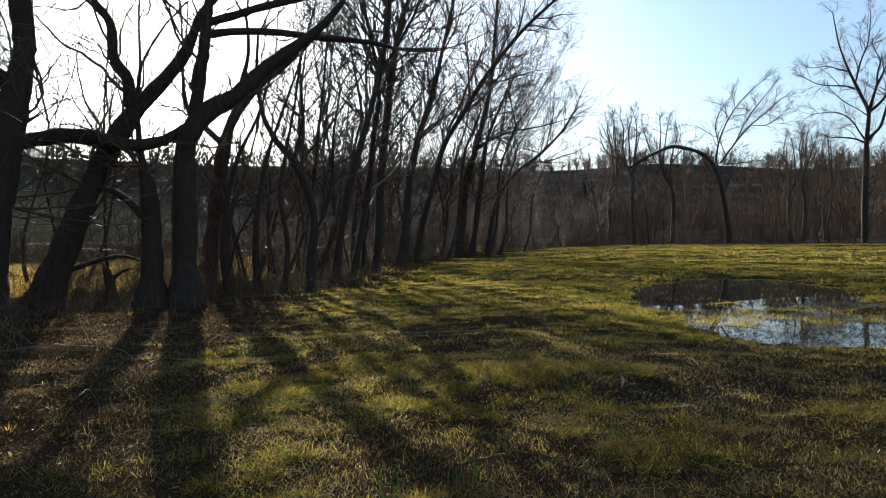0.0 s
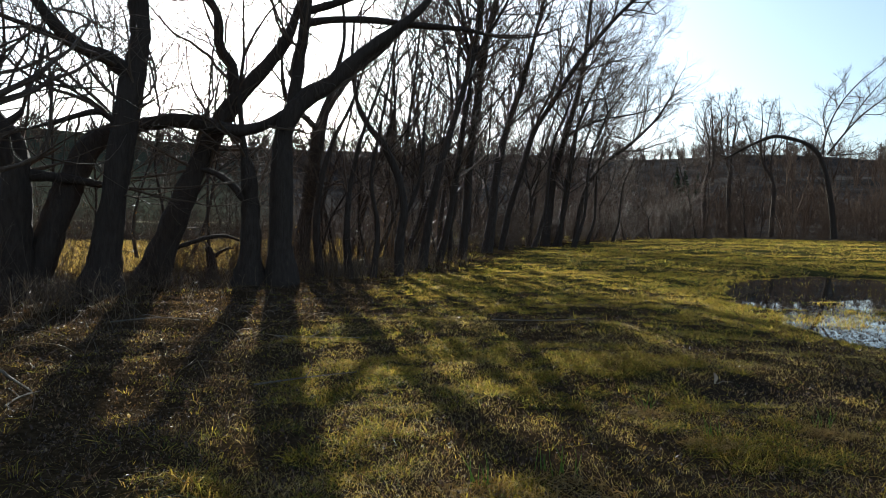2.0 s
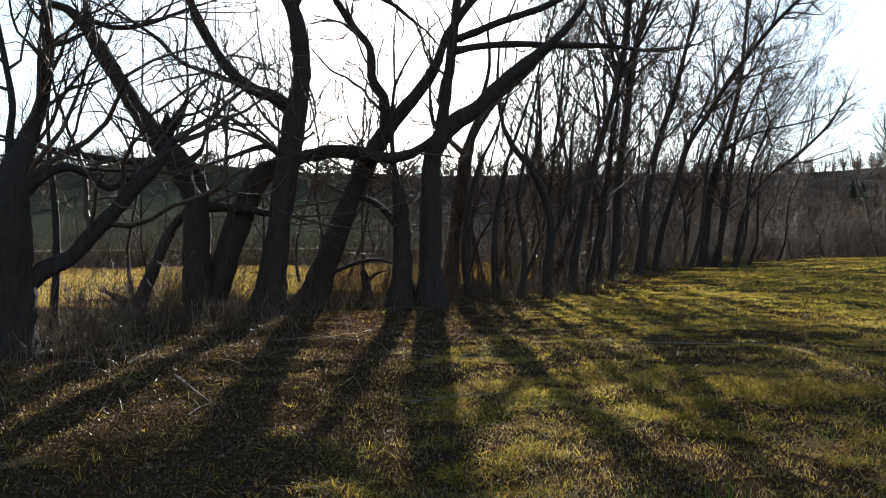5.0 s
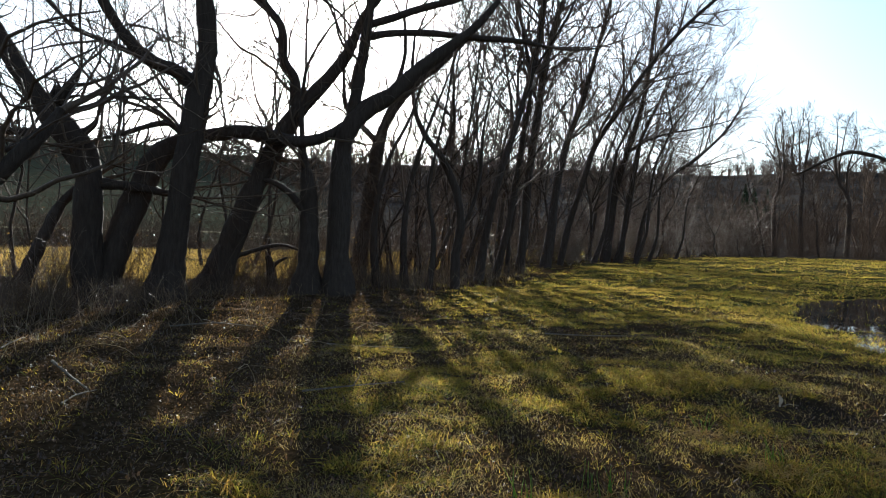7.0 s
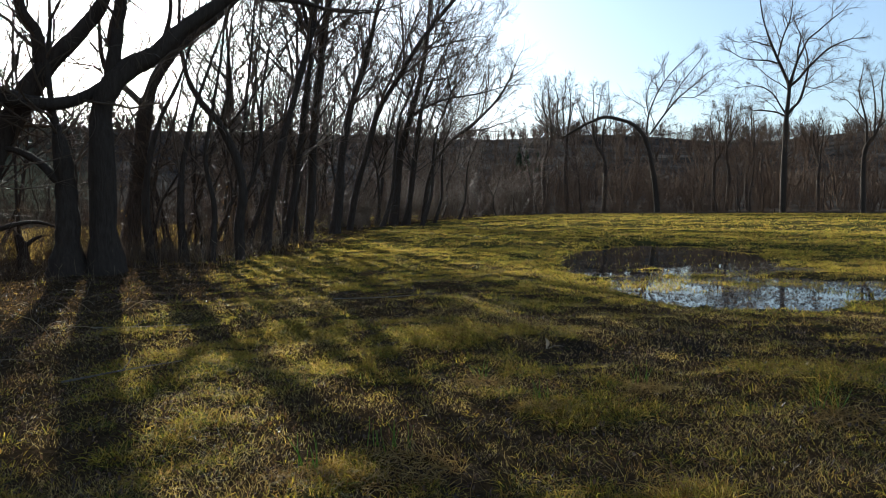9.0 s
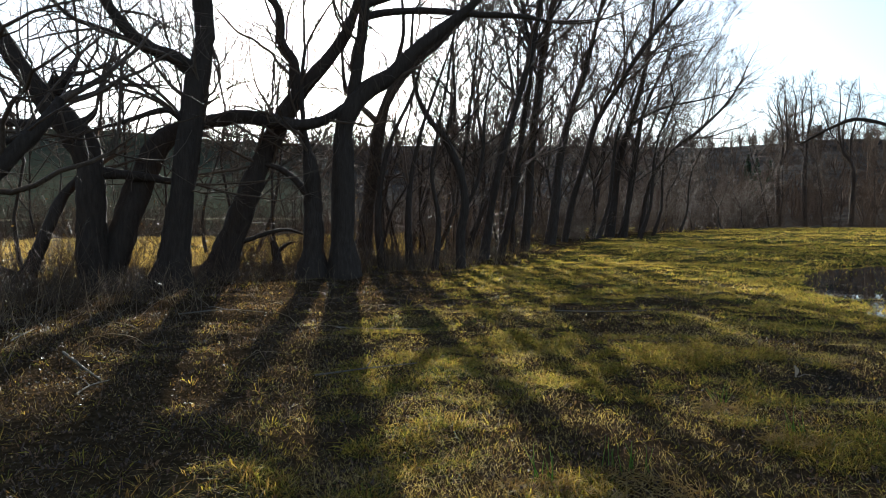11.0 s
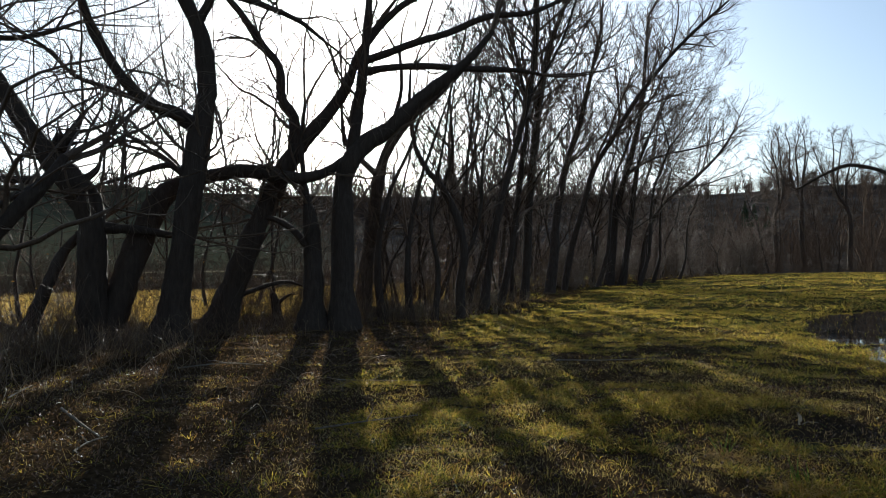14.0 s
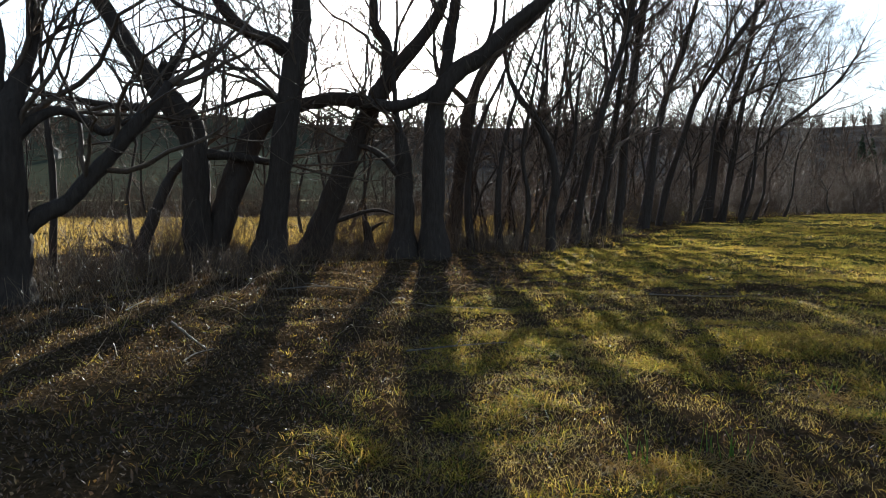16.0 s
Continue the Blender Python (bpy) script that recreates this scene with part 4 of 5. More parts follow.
for k, (x, y, s) in enumerate(spots):
    m = pose(x, y, float(land(x, y)) - 0.05, 0, 0, srng.uniform(0, 360)) @ Matrix.Scale(s, 4)
    if k < len(sapling_shapes):
        sapling_shapes[k].matrix_world = m
    else:
        copy_thing(sapling_shapes[k % len(sapling_shapes)], m).scale = (s, s, s)


tall_shapes = [random_tree(170 + k, 17.0, 0.10 + 0.06 * k, ((2.3, 0.05, 3.3, 0.05, 0.24, 6, 3, 0.018), (7, 0.10, 0.58, 0.04, 0.24, 3, 3, 0.010), (4, 0.10, 0.6, 0.04, 0.2, 2, 3, 0.007)), "tall leaning bare tree at the end of the hedgerow", "trees of the hedgerow", low=2.0, girth=0.010) for k in range(2)]
for k, (az, d, s, turn) in enumerate(((-2.0, 58, 0.92, 10), (-3.4, 63, 0.78, -20), (-5.2, 67, 0.58, 30), (-7.6, 72, 0.46, 180), (-9.6, 77, 0.40, 180), (0.4, 53, 0.9, 20), (-11.2, 82, 0.38, 200), (-13.0, 91, 0.7, 185), (-16.4, 92, 0.66, 120))):
    x, y = -math.sin(radians(az)) * d, math.cos(radians(az)) * d
    m = pose(x, y, float(land(x, y)) - 0.05, 0, 0, az + turn) @ Matrix.Scale(s, 4)
    if k < len(tall_shapes):
        tall_shapes[k].matrix_world = m
    else:
        copy_thing(tall_shapes[k % len(tall_shapes)], m).scale = (s, s, s)


# ---- brush: shrubs and thickets ----
def shrub_arrays(seed, height, stems, plan, thick=0.012, spread=0.75, n=6, wobble=0.15):
    rng = np.random.default_rng(seed)
    w = Wood()
    for _ in range(stems):
        a = rng.uniform(0, 2 * np.pi)
        tilt = rng.uniform(0.05, spread)
        d = (math.cos(a) * math.sin(tilt), math.sin(a) * math.sin(tilt), math.cos(tilt))
        p = (rng.normal(0, 0.12) * height / 3, rng.normal(0, 0.12) * height / 3, -0.05)
        L = height * rng.uniform(0.6, 1.1)
        q = run(rng, p, d, L, n, 0.02, wobble)
        rad = np.linspace(thick, thick * 0.35, n)
        w.add(q, rad, 3)
        branch_out(w, rng, q, rad, 0, plan)
    return w.arrays()


def scatter(variants, places):
    """Many turned and scaled copies of a few shapes as one set of arrays. places: x, y, scale."""
    V, F, base = [], [], 0
    rng = np.random.default_rng(len(places))
    z = land(np.array([p[0] for p in places]), np.array([p[1] for p in places]))
    for (x, y, s), h in zip(places, z):
        v, f = variants[int(rng.integers(len(variants)))]
        a = rng.uniform(0, 2 * np.pi)
        c, n = math.cos(a), math.sin(a)
        q = np.stack([v[:, 0] * c - v[:, 1] * n, v[:, 0] * n + v[:, 1] * c, v[:, 2]], -1) * s
        V.append(q + [x, y, h])
        F.append(f + base)
        base += len(v)
    return np.concatenate(V), np.concatenate(F)


SHRUB_PLAN = ((2.2, 0.15, 0.5, 0.06, 0.18, 3, 3, 0.007), (2.0, 0.2, 0.5, 0.05, 0.15, 2, 3, 0.005))
near_shrubs = [shrub_arrays(200 + k, 2.2, 11, SHRUB_PLAN) for k in range(5)]
far_shrubs = [shrub_arrays(220 + k, 4.4, 13, ((1.1, 0.05, 0.40, 0.03, 0.25, 2, 3, 0.008), (1.8, 0.1, 0.6, 0.03, 0.2, 2, 3, 0.006)), 0.014, 0.95, 3, 0.3) for k in range(5)]
hill_trees = [shrub_arrays(240 + k, 9.5, 5, ((0.75, 0.15, 0.36, 0.08, 0.15, 2, 3, 0.07),), 0.13, 0.6, 4) for k in range(5)]

places = []
for _ in range(180):
    y = rng.uniform(19, 86)
    places.append((float(np.interp(y, line_y, line_x)) + rng.normal(-0.4, 1.3), y, rng.uniform(0.5, 1.3) * (0.45 + y / 38) * (0.6 if 25 < y < 56 else 0.85)))
for _ in range(80):
    y = rng.uniform(5, 20)
    places.append((float(np.interp(y, line_y, line_x)) + rng.normal(0.2, 1.0), y, rng.uniform(0.3, 0.8)))
low_brush = []
for _ in range(170):
    y = rng.uniform(9, 22)
    low_brush.append((float(np.interp(y, line_y, line_x)) + rng.uniform(0.6, 4.2), y, rng.uniform(0.16, 0.34)))
tagged(new("bramble", mesh_from("bramble", *scatter(near_shrubs, low_brush), TWIG)), "low brown bramble among the feet of the willows", "bramble", kind="stuff")
shoots = Wood()
for _ in range(420):
    y = rng.uniform(8.5, 21)
    x = float(np.interp(y, line_y, line_x)) + rng.uniform(-2.5, 3.4)
    shoots.add(run(rng, (x, y, float(land(x, y)) - 0.03), (rng.normal(0, 0.25), rng.normal(0, 0.25), 1.0), rng.uniform(0.7, 1.9), 7, 0.02, 0.12), np.linspace(0.006, 0.002, 7), 4)
tagged(new("wild_shoots", shoots.mesh("wild_shoots", TWIG)), "thin leafless shoots standing between the willows", "shoots", kind="stuff")
tagged(new("hedge_brush", mesh_from("hedge_brush", *scatter(near_shrubs, places), TWIG)), "brown leafless bramble and shrub tangle under the hedgerow", "brush", kind="stuff")
places = []
for _ in range(205):
    az, d = rng.uniform(-48, 3), rng.triangular(86.5, 89, 108)
    places.append((-math.sin(radians(az)) * d, math.cos(radians(az)) * d, rng.uniform(0.6, 1.35)))
for _ in range(180):
    az, d = rng.uniform(6, 62), rng.triangular(50, 53, 72)
    places.append((-math.sin(radians(az)) * d, math.cos(radians(az)) * d, rng.uniform(0.45, 1.0)))
for _ in range(110):
    az, d = rng.uniform(18, 62), rng.uniform(52, 61)
    places.append((-math.sin(radians(az)) * d, math.cos(radians(az)) * d, rng.uniform(0.4, 0.75)))
tagged(new("thicket", mesh_from("thicket", *scatter(far_shrubs, places), FAR_TWIG)), "dense leafless grey-brown thicket along the field edge", "thicket", kind="stuff")
places = []
while len(places) < 820:
    az, d = rng.uniform(-50, 66), rng.uniform(115, 420) if len(places) % 2 else rng.uniform(250, 400)
    x, y = -math.sin(radians(az)) * d, math.cos(radians(az)) * d
    if az < 14 or d > 285 or bumps(x, y, 70, 21) < 0.52:
        places.append((x, y, rng.uniform(0.7, 1.3)))
for _ in range(280):
    az, d = rng.uniform(-50, 8), rng.uniform(108, 215)
    places.append((-math.sin(radians(az)) * d, math.cos(radians(az)) * d, rng.uniform(0.45, 0.95)))
tagged(new("hillside_woods", mesh_from("hillside_woods", *scatter(hill_trees, places), FAR_TWIG)), "distant bare woods covering the hillside", "woods", kind="stuff")


ridge_trees = [shrub_arrays(260 + k, 9.5, 7, ((1.5, 0.15, 0.42, 0.06, 0.18, 2, 3, 0.075),), 0.13, 0.55, 4) for k in range(5)]
places = []
for _ in range(300):
    az, d = rng.uniform(-50, 66), rng.uniform(350, 405)
    places.append((-math.sin(radians(az)) * d, math.cos(radians(az)) * d, rng.uniform(0.5, 1.15)))
tagged(new("ridge_woods", mesh_from("ridge_woods", *scatter(ridge_trees, places), FAR_TWIG)), "bare treetops along the ridge of the hill", "woods", kind="stuff")


# ---- a small hut on the far slope ----
def hut(x, y, turn):
    z = float(land(x, y))
    ob = thing("hut", x, y, z, turn, "small pale hut with a dark roof on the far hillside", "hut")
    w, d, h = 1.1, 1.1, 2.2
    V = [(sx * w, sy * d, zz) for zz in (-0.6, h) for sx, sy in ((-1, -1), (1, -1), (1, 1), (-1, 1))] + [(0, -d, h + 0.9), (0, d, h + 0.9)]
    F = [(0, 1, 5, 4), (1, 2, 6, 5), (2, 3, 7, 6), (3, 0, 4, 7), (0, 3, 2, 1)]
    body = mesh_from("wall", V, F, DEAD_WOOD, False)
    gable = bmesh.new()
    gable.from_mesh(body)
    gable.verts.ensure_lookup_table()
    gable.faces.new([gable.verts[k] for k in (4, 5, 8)])
    gable.faces.new([gable.verts[k] for k in (6, 7, 9)])
    gable.to_mesh(body)
    part("wall", body, ob, "weathered pale wooden wall")
    R = []
    for s in (-1, 1):
        for yy in (-d - 0.3, d + 0.3):
            for off in (0.0, 0.10):
                R += [(s * (w + 0.3), yy, h - 0.18 + off), (0.0, yy, h + 0.9 + off)]
    Q = []
    for b in (0, 8):
        Q += [(b, b + 1, b + 5, b + 4), (b + 2, b + 3, b + 7, b + 6), (b, b + 2, b + 6, b + 4), (b, b + 1, b + 3, b + 2), (b + 4, b + 5, b + 7, b + 6)]
    part("roof", mesh_from("roof", R, Q, BARK, False), ob, "dark pitched roof")


hut(-math.sin(radians(48.0)) * 232, math.cos(radians(48.0)) * 232, 25)


# ---- conifers on the skyline ----
NEEDLES = bark_material("conifer_needles", (0.02, 0.03, 0.014), (0.05, 0.07, 0.03), 2.0)


def conifer(seed, height):
    r = np.random.default_rng(seed)
    ob = thing("conifer", 0, 0, 0, 0, "dark evergreen conifer on the far hillside", "tree", "conifers on the hillside")
    w = Wood()
    w.add(np.array([(0, 0, -0.3), (0, 0, height * 0.5), (0, 0, height)]), np.array([0.22, 0.12, 0.02]), 6)
    part("trunk", w.mesh("trunk", BARK), ob)
    w = Wood()
    for k in range(260):
        f = r.uniform(0.08, 1.0)
        a = r.uniform(0, 2 * np.pi)
        L = (1 - f) * height * 0.24 + 0.25
        z = f * height
        d = np.array([math.cos(a), math.sin(a), -0.25])
        w.add(np.array([(0, 0, z), d * L * 0.5 + [0, 0, z], d * L + [0, 0, z + 0.08 * L]]), np.array([0.10, 0.22, 0.03]), 3)
    part("needles", w.mesh("needles", NEEDLES), ob)
    return ob


fir = conifer(5, 9.0)
first = True
for az, d, s in ((-12.0, 205, 1.25), (-12.9, 230, 0.9), (-11.4, 240, 0.95)):
    x, y = -math.sin(radians(az)) * d, math.cos(radians(az)) * d
    m = pose(x, y, float(land(x, y)), 0, 0, az * 7) @ Matrix.Scale(s, 4)
    if first:
        fir.matrix_world, first = m, False
    else:
        copy_thing(fir, m).scale = (s, s, s)


# ---- grass, leaves and weeds ----
def blades(rng, x, y, height, width, bend):
    """Three-cornered blades rooted in the ground."""
    n = len(x)
    z = land(x, y)
    a = rng.uniform(0, 2 * np.pi, n)
    w = width * rng.uniform(0.6, 1.3, n)
    h = height * rng.uniform(0.45, 1.25, n)
    lean = rng.uniform(0, 2 * np.pi, n)
    out = h * bend * rng.uniform(0.2, 1.4, n)
    p0 = np.stack([x - np.cos(a) * w, y - np.sin(a) * w, z - 0.01], -1)
    p1 = np.stack([x + np.cos(a) * w, y + np.sin(a) * w, z - 0.01], -1)
    p2 = np.stack([x + np.cos(lean) * out, y + np.sin(lean) * out, z + h], -1)
    V = np.stack([p0, p1, p2], 1).reshape(-1, 3)
    return V, np.arange(3 * n).reshape(-1, 3)


def sector(rng, n, r0, r1, a0, a1):
    r = np.sqrt(rng.uniform(r0 * r0, r1 * r1, n))
    a = np.radians(rng.uniform(a0, a1, n))
    return -np.sin(a) * r, np.cos(a) * r


def tufts(name, seed, count, leaves, r0, r1, a0, a1, height, width, spread, label, litter_share=0.10, curled=False):
    """Grass in tussocks: leaves fanning out from each root; curled ones bend over and back to the ground."""
    r = np.random.default_rng(seed)
    x, y = sector(r, count, r0, r1, a0, a1)
    rich = growth(x, y)
    keep = r.random(count) < np.clip((rich - 0.32) * 3.5, 0.05, 1) * (1 - 0.85 * gap_shape(x, y))
    keep &= r.random(count) < 1 - (1 - litter_share) * litter_shape(x, y)
    keep &= r.random(count) < 1 - 0.8 * bare_shade(x, y)
    wet = puddle_shape(x, y)
    keep &= (wet < -0.02) | ((land(x, y) > WATER_Z) & (r.random(count) < 0.9)) | (r.random(count) < 0.22 - 0.21 * step(13.0, 14.5, y))
    x, y, rich = x[keep], y[keep], rich[keep]
    size = (0.25 + 2.2 * rich ** 2.2) * r.uniform(0.6, 1.3, len(x)) * np.where(bumps(x, y, 2.6, 35) > 0.7, 1.2, 1.0) * np.where(wet[keep] > 0.0, 0.32, 1.0)
    k = np.repeat(np.arange(len(x)), leaves)
    n = len(k)
    a = r.uniform(0, 2 * np.pi, n)
    f = np.sqrt(r.random(n))
    bx, by = x[k] + np.cos(a) * f * spread * size[k] * 0.6, y[k] + np.sin(a) * f * spread * size[k] * 0.6
    h = height * size[k] * r.uniform(0.4, 1.25, n) * (1.15 - 0.55 * f)
    lean = a + r.normal(0, 0.7, n)
    out = (0.25 + f) * spread * size[k] * r.uniform(0.3, 1.5, n)
    w = width * r.uniform(0.6, 1.3, n)
    across = lean + np.pi / 2 + r.normal(0, 0.5, n)
    z = land(bx, by)
    c, s = np.cos(across) * w, np.sin(across) * w
    p0 = np.stack([bx - c, by - s, z - 0.012], -1)
    p1 = np.stack([bx + c, by + s, z - 0.012], -1)
    p2 = np.stack([bx + np.cos(lean) * out, by + np.sin(lean) * out, z + h], -1)
    V, F = np.stack([p0, p1, p2], 1).reshape(-1, 3), np.arange(3 * n).reshape(-1, 3)
    if curled:
        side = np.stack([c, s, r.normal(0, 0.4, n) * w], -1) * 0.85
        turn = lean + r.normal(0, 0.8, n)
        reach = out * r.uniform(0.4, 1.5, n)
        tip = p2 + np.stack([np.cos(turn) * reach, np.sin(turn) * reach, h * r.uniform(-0.75, 0.35, n)], -1)
        V = np.stack([p0, p1, p2 + side, p2 - side, tip], 1).reshape(-1, 3)
        k = np.arange(n) * 5
        F = np.concatenate([np.stack([k, k + 1, k + 2], -1), np.stack([k, k + 2, k + 3], -1), np.stack([k + 3, k + 2, k + 4], -1)])
    return tagged(new(name, mesh_from(name, V, F, GRASS, False)), label, "grass", kind="stuff")


tufts("meadow_grass", 51, 26000, 12, 2.2, 9, -42, 60, 0.052, 0.0024, 0.075, "short curled meadow grass, green and straw-coloured", 0.04, curled=True)
tufts("meadow_grass", 52, 26000, 10, 9, 24, -42, 45, 0.07, 0.0068, 0.13, "short tufted meadow grass around the puddle")
tufts("meadow_grass", 53, 30000, 6, 24, 87, -44, 8, 0.11, 0.022, 0.26, "sunlit meadow grass out to the field edge")

tufts("meadow_grass", 64, 9000, 9, 0.3, 8, 60, 318, 0.055, 0.005, 0.10, "short tufted meadow grass, green and straw-coloured")
tufts("meadow_grass", 65, 900, 9, 0.2, 2.3, -42, 60, 0.05, 0.004, 0.09, "short tufted meadow grass, green and straw-coloured")


def cover(name, seed, n, r0, r1, a0, a1, height, width, label):
    """The low mat of grass between the tussocks."""
    r = np.random.default_rng(seed)
    x, y = sector(r, n, r0, r1, a0, a1)
    keep = (puddle_shape(x, y) < 0.0) | (land(x, y) > WATER_Z - 0.01) | (r.random(n) < 0.2 - 0.19 * step(14.3, 16.0, y))
    keep &= r.random(n) < 1 - 0.96 * litter_shape(x, y)
    keep &= r.random(n) < 1 - 0.8 * bare_shade(x, y)
    keep &= bumps(x, y, 0.5, 41) * 0.6 + bumps(x, y, 0.17, 42) * 0.4 > 0.40
    keep &= r.random(n) < 1 - 0.8 * gap_shape(x, y)
    x, y = x[keep], y[keep]
    V, F = blades(r, x, y, height, width, 2.0)
    return tagged(new(name, mesh_from(name, V, F, GRASS, False)), label, "grass", kind="stuff")


cover("grass_mat", 57, 150000, 2.2, 7.5, -42, 60, 0.035, 0.0035, "low matted grass between the tussocks")
cover("grass_mat", 58, 150000, 7.5, 16, -42, 50, 0.042, 0.006, "low matted grass between the tussocks")
cover("grass_mat", 59, 150000, 16, 40, -42, 30, 0.055, 0.011, "low matted grass towards the hedgerow")


def thatch():
    """Short dead stems standing in the thin places of the near meadow."""
    r = np.random.default_rng(66)
    x, y = sector(r, 210000, 2.2, 11, -42, 60)
    thick = bumps(x, y, 0.8, 67) * 0.4 + bumps(x, y, 0.25, 68) * 0.35 + bumps(x, y, 0.1, 69) * 0.25
    keep = (r.random(len(x)) < np.clip((thick - 0.38) * 4, 0.03, 1)) & (puddle_shape(x, y) < -0.05)
    keep &= r.random(len(x)) < (0.35 + 0.65 * gap_shape(x, y)) * (1 - 0.85 * litter_shape(x, y)) * (1 - 0.6 * bare_shade(x, y))
    x, y = x[keep], y[keep]
    V, F = blades(r, x, y, 0.04, 0.0019, 1.3)
    tagged(new("dry_thatch", mesh_from("dry_thatch", V, F, DRY_GRASS, False)), "thin golden thatch of dead grass in the meadow", "grass", kind="stuff")


thatch()


def far_meadow():
    r = np.random.default_rng(54)
    x, y = sector(r, 70000, 19, 54, 12, 60)
    keep = (x < np.interp(y, line_y, line_x) - 0.8) & (bumps(x, y, 1.8, 33) > 0.3)
    x, y = x[keep], y[keep]
    V, F = blades(r, x, y, 0.22, 0.022, 0.7)
    tagged(new("dry_grass", mesh_from("dry_grass", V, F, FIELD_GRASS, False)), "sunlit straw-coloured grass beyond the hedgerow", "grass", kind="stuff")


far_meadow()


def fallen_leaves():
    r = np.random.default_rng(55)
    x, y = sector(r, 150000, 2.3, 19, -42, 62)
    keep = r.random(len(x)) < 0.06 + 0.94 * np.maximum(litter_shape(x, y), 0.55 * gap_shape(x, y))
    keep &= puddle_shape(x, y) < -0.15
    x, y = x[keep], y[keep]
    n = len(x)
    z = land(x, y) + r.uniform(0.0, 0.04, n)
    a, s = r.uniform(0, 2 * np.pi, n), r.uniform(0.007, 0.015, n)
    tilt = r.normal(0, 0.9, (n, 2))
    V = []
    for u, v, lift in ((-1, 0, 0.25), (0, -0.55, 0.0), (1, 0, 0.3), (0, 0.55, 0.0)):
        dx, dy = s * (u * np.cos(a) - v * np.sin(a)), s * (u * np.sin(a) + v * np.cos(a))
        V.append(np.stack([x + dx, y + dy, z + lift * s + tilt[:, 0] * dx + tilt[:, 1] * dy + 0.012], -1))
    V = np.stack(V, 1).reshape(-1, 3)
    k = np.arange(n) * 4
    F = np.concatenate([np.stack([k, k + 1, k + 2], -1), np.stack([k, k + 2, k + 3], -1)])
    tagged(new("fallen_leaves", mesh_from("fallen_leaves", V, F, LITTER, False)), "curled brown fallen leaves under the trees", "leaves", kind="stuff")


fallen_leaves()


def dead_weeds():
    r = np.random.default_rng(56)
    w = Wood()
    made = 0
    while made < 3300:
        y = r.uniform(4, 30)
        edge = float(np.interp(y, line_y, line_x)) + 1.5
        x = edge + abs(r.normal(0, 2.2)) - 1.0
        if x > -2.5 + 0.02 * y or math.hypot(x, y) < 4.5:
            continue
        h = r.uniform(0.15, 0.75) * (0.5 + 0.9 * float(bumps(x, y, 2.0, 36)))
        tilt = r.normal(0, 0.35, 2)
        q = run(r, (x, y, float(land(x, y)) - 0.02), (tilt[0], tilt[1], 1.0), h, 4, -0.05, 0.18)
        w.add(q, np.linspace(0.0045, 0.002, 4), 3)
        if r.random() < 0.5:
            w.add(run(r, q[2], (r.normal(), r.normal(), 0.8), h * 0.4, 4, 0, 0.2), np.linspace(0.003, 0.0015, 4), 3)
        made += 1
    for _ in range(110):
        y = r.uniform(6, 12)
        x = r.uniform(-9.5, -2.8)
        if math.hypot(x, y) < 5:
            continue
        a = r.uniform(0, 2 * np.pi)
        w.add(run(r, (x, y, float(land(x, y)) - 0.02), (math.cos(a), math.sin(a), r.uniform(0.8, 1.6)), r.uniform(0.3, 0.75), 8, -0.2, 0.12), np.linspace(0.0036, 0.0016, 8), 4)
    tagged(new("dead_weeds", w.mesh("dead_weeds", WEEDS)), "brittle brown dead weed stalks below the trees", "weeds", kind="stuff")


dead_weeds()


def straw_bits():
    """Dead stems lying flat over the meadow."""
    r = np.random.default_rng(58)
    x, y = sector(r, 52000, 2.2, 13, -42, 60)
    keep = (bumps(x, y, 0.9, 61) * 0.6 + bumps(x, y, 0.3, 62) * 0.4 > 0.48) & (puddle_shape(x, y) < -0.05) & (r.random(len(x)) < 1 - 0.5 * bare_shade(x, y)) & (r.random(len(x)) < 1 - 0.6 * litter_shape(x, y)) & (r.random(len(x)) < 1 - step(7, 13, np.hypot(x, y)))
    x, y = x[keep], y[keep]
    n = len(x)
    z = land(x, y) + r.uniform(0.012, 0.05, n)
    a, L, w = r.uniform(0, 2 * np.pi, n), r.uniform(0.04, 0.13, n), r.uniform(0.001, 0.0024, n)
    rise = r.normal(0.015, 0.03, n)
    c, s = np.cos(a), np.sin(a)
    p = [np.stack([x - s * w, y + c * w, z], -1), np.stack([x + s * w, y - c * w, z], -1), np.stack([x + c * L, y + s * L, z + rise], -1)]
    F = np.arange(3 * n).reshape(-1, 3)
    tagged(new("straw_bits", mesh_from("straw_bits", np.stack(p, 1).reshape(-1, 3), F, DRY_GRASS, False)), "dead straw stems lying flat on the meadow", "straw", kind="stuff")


straw_bits()


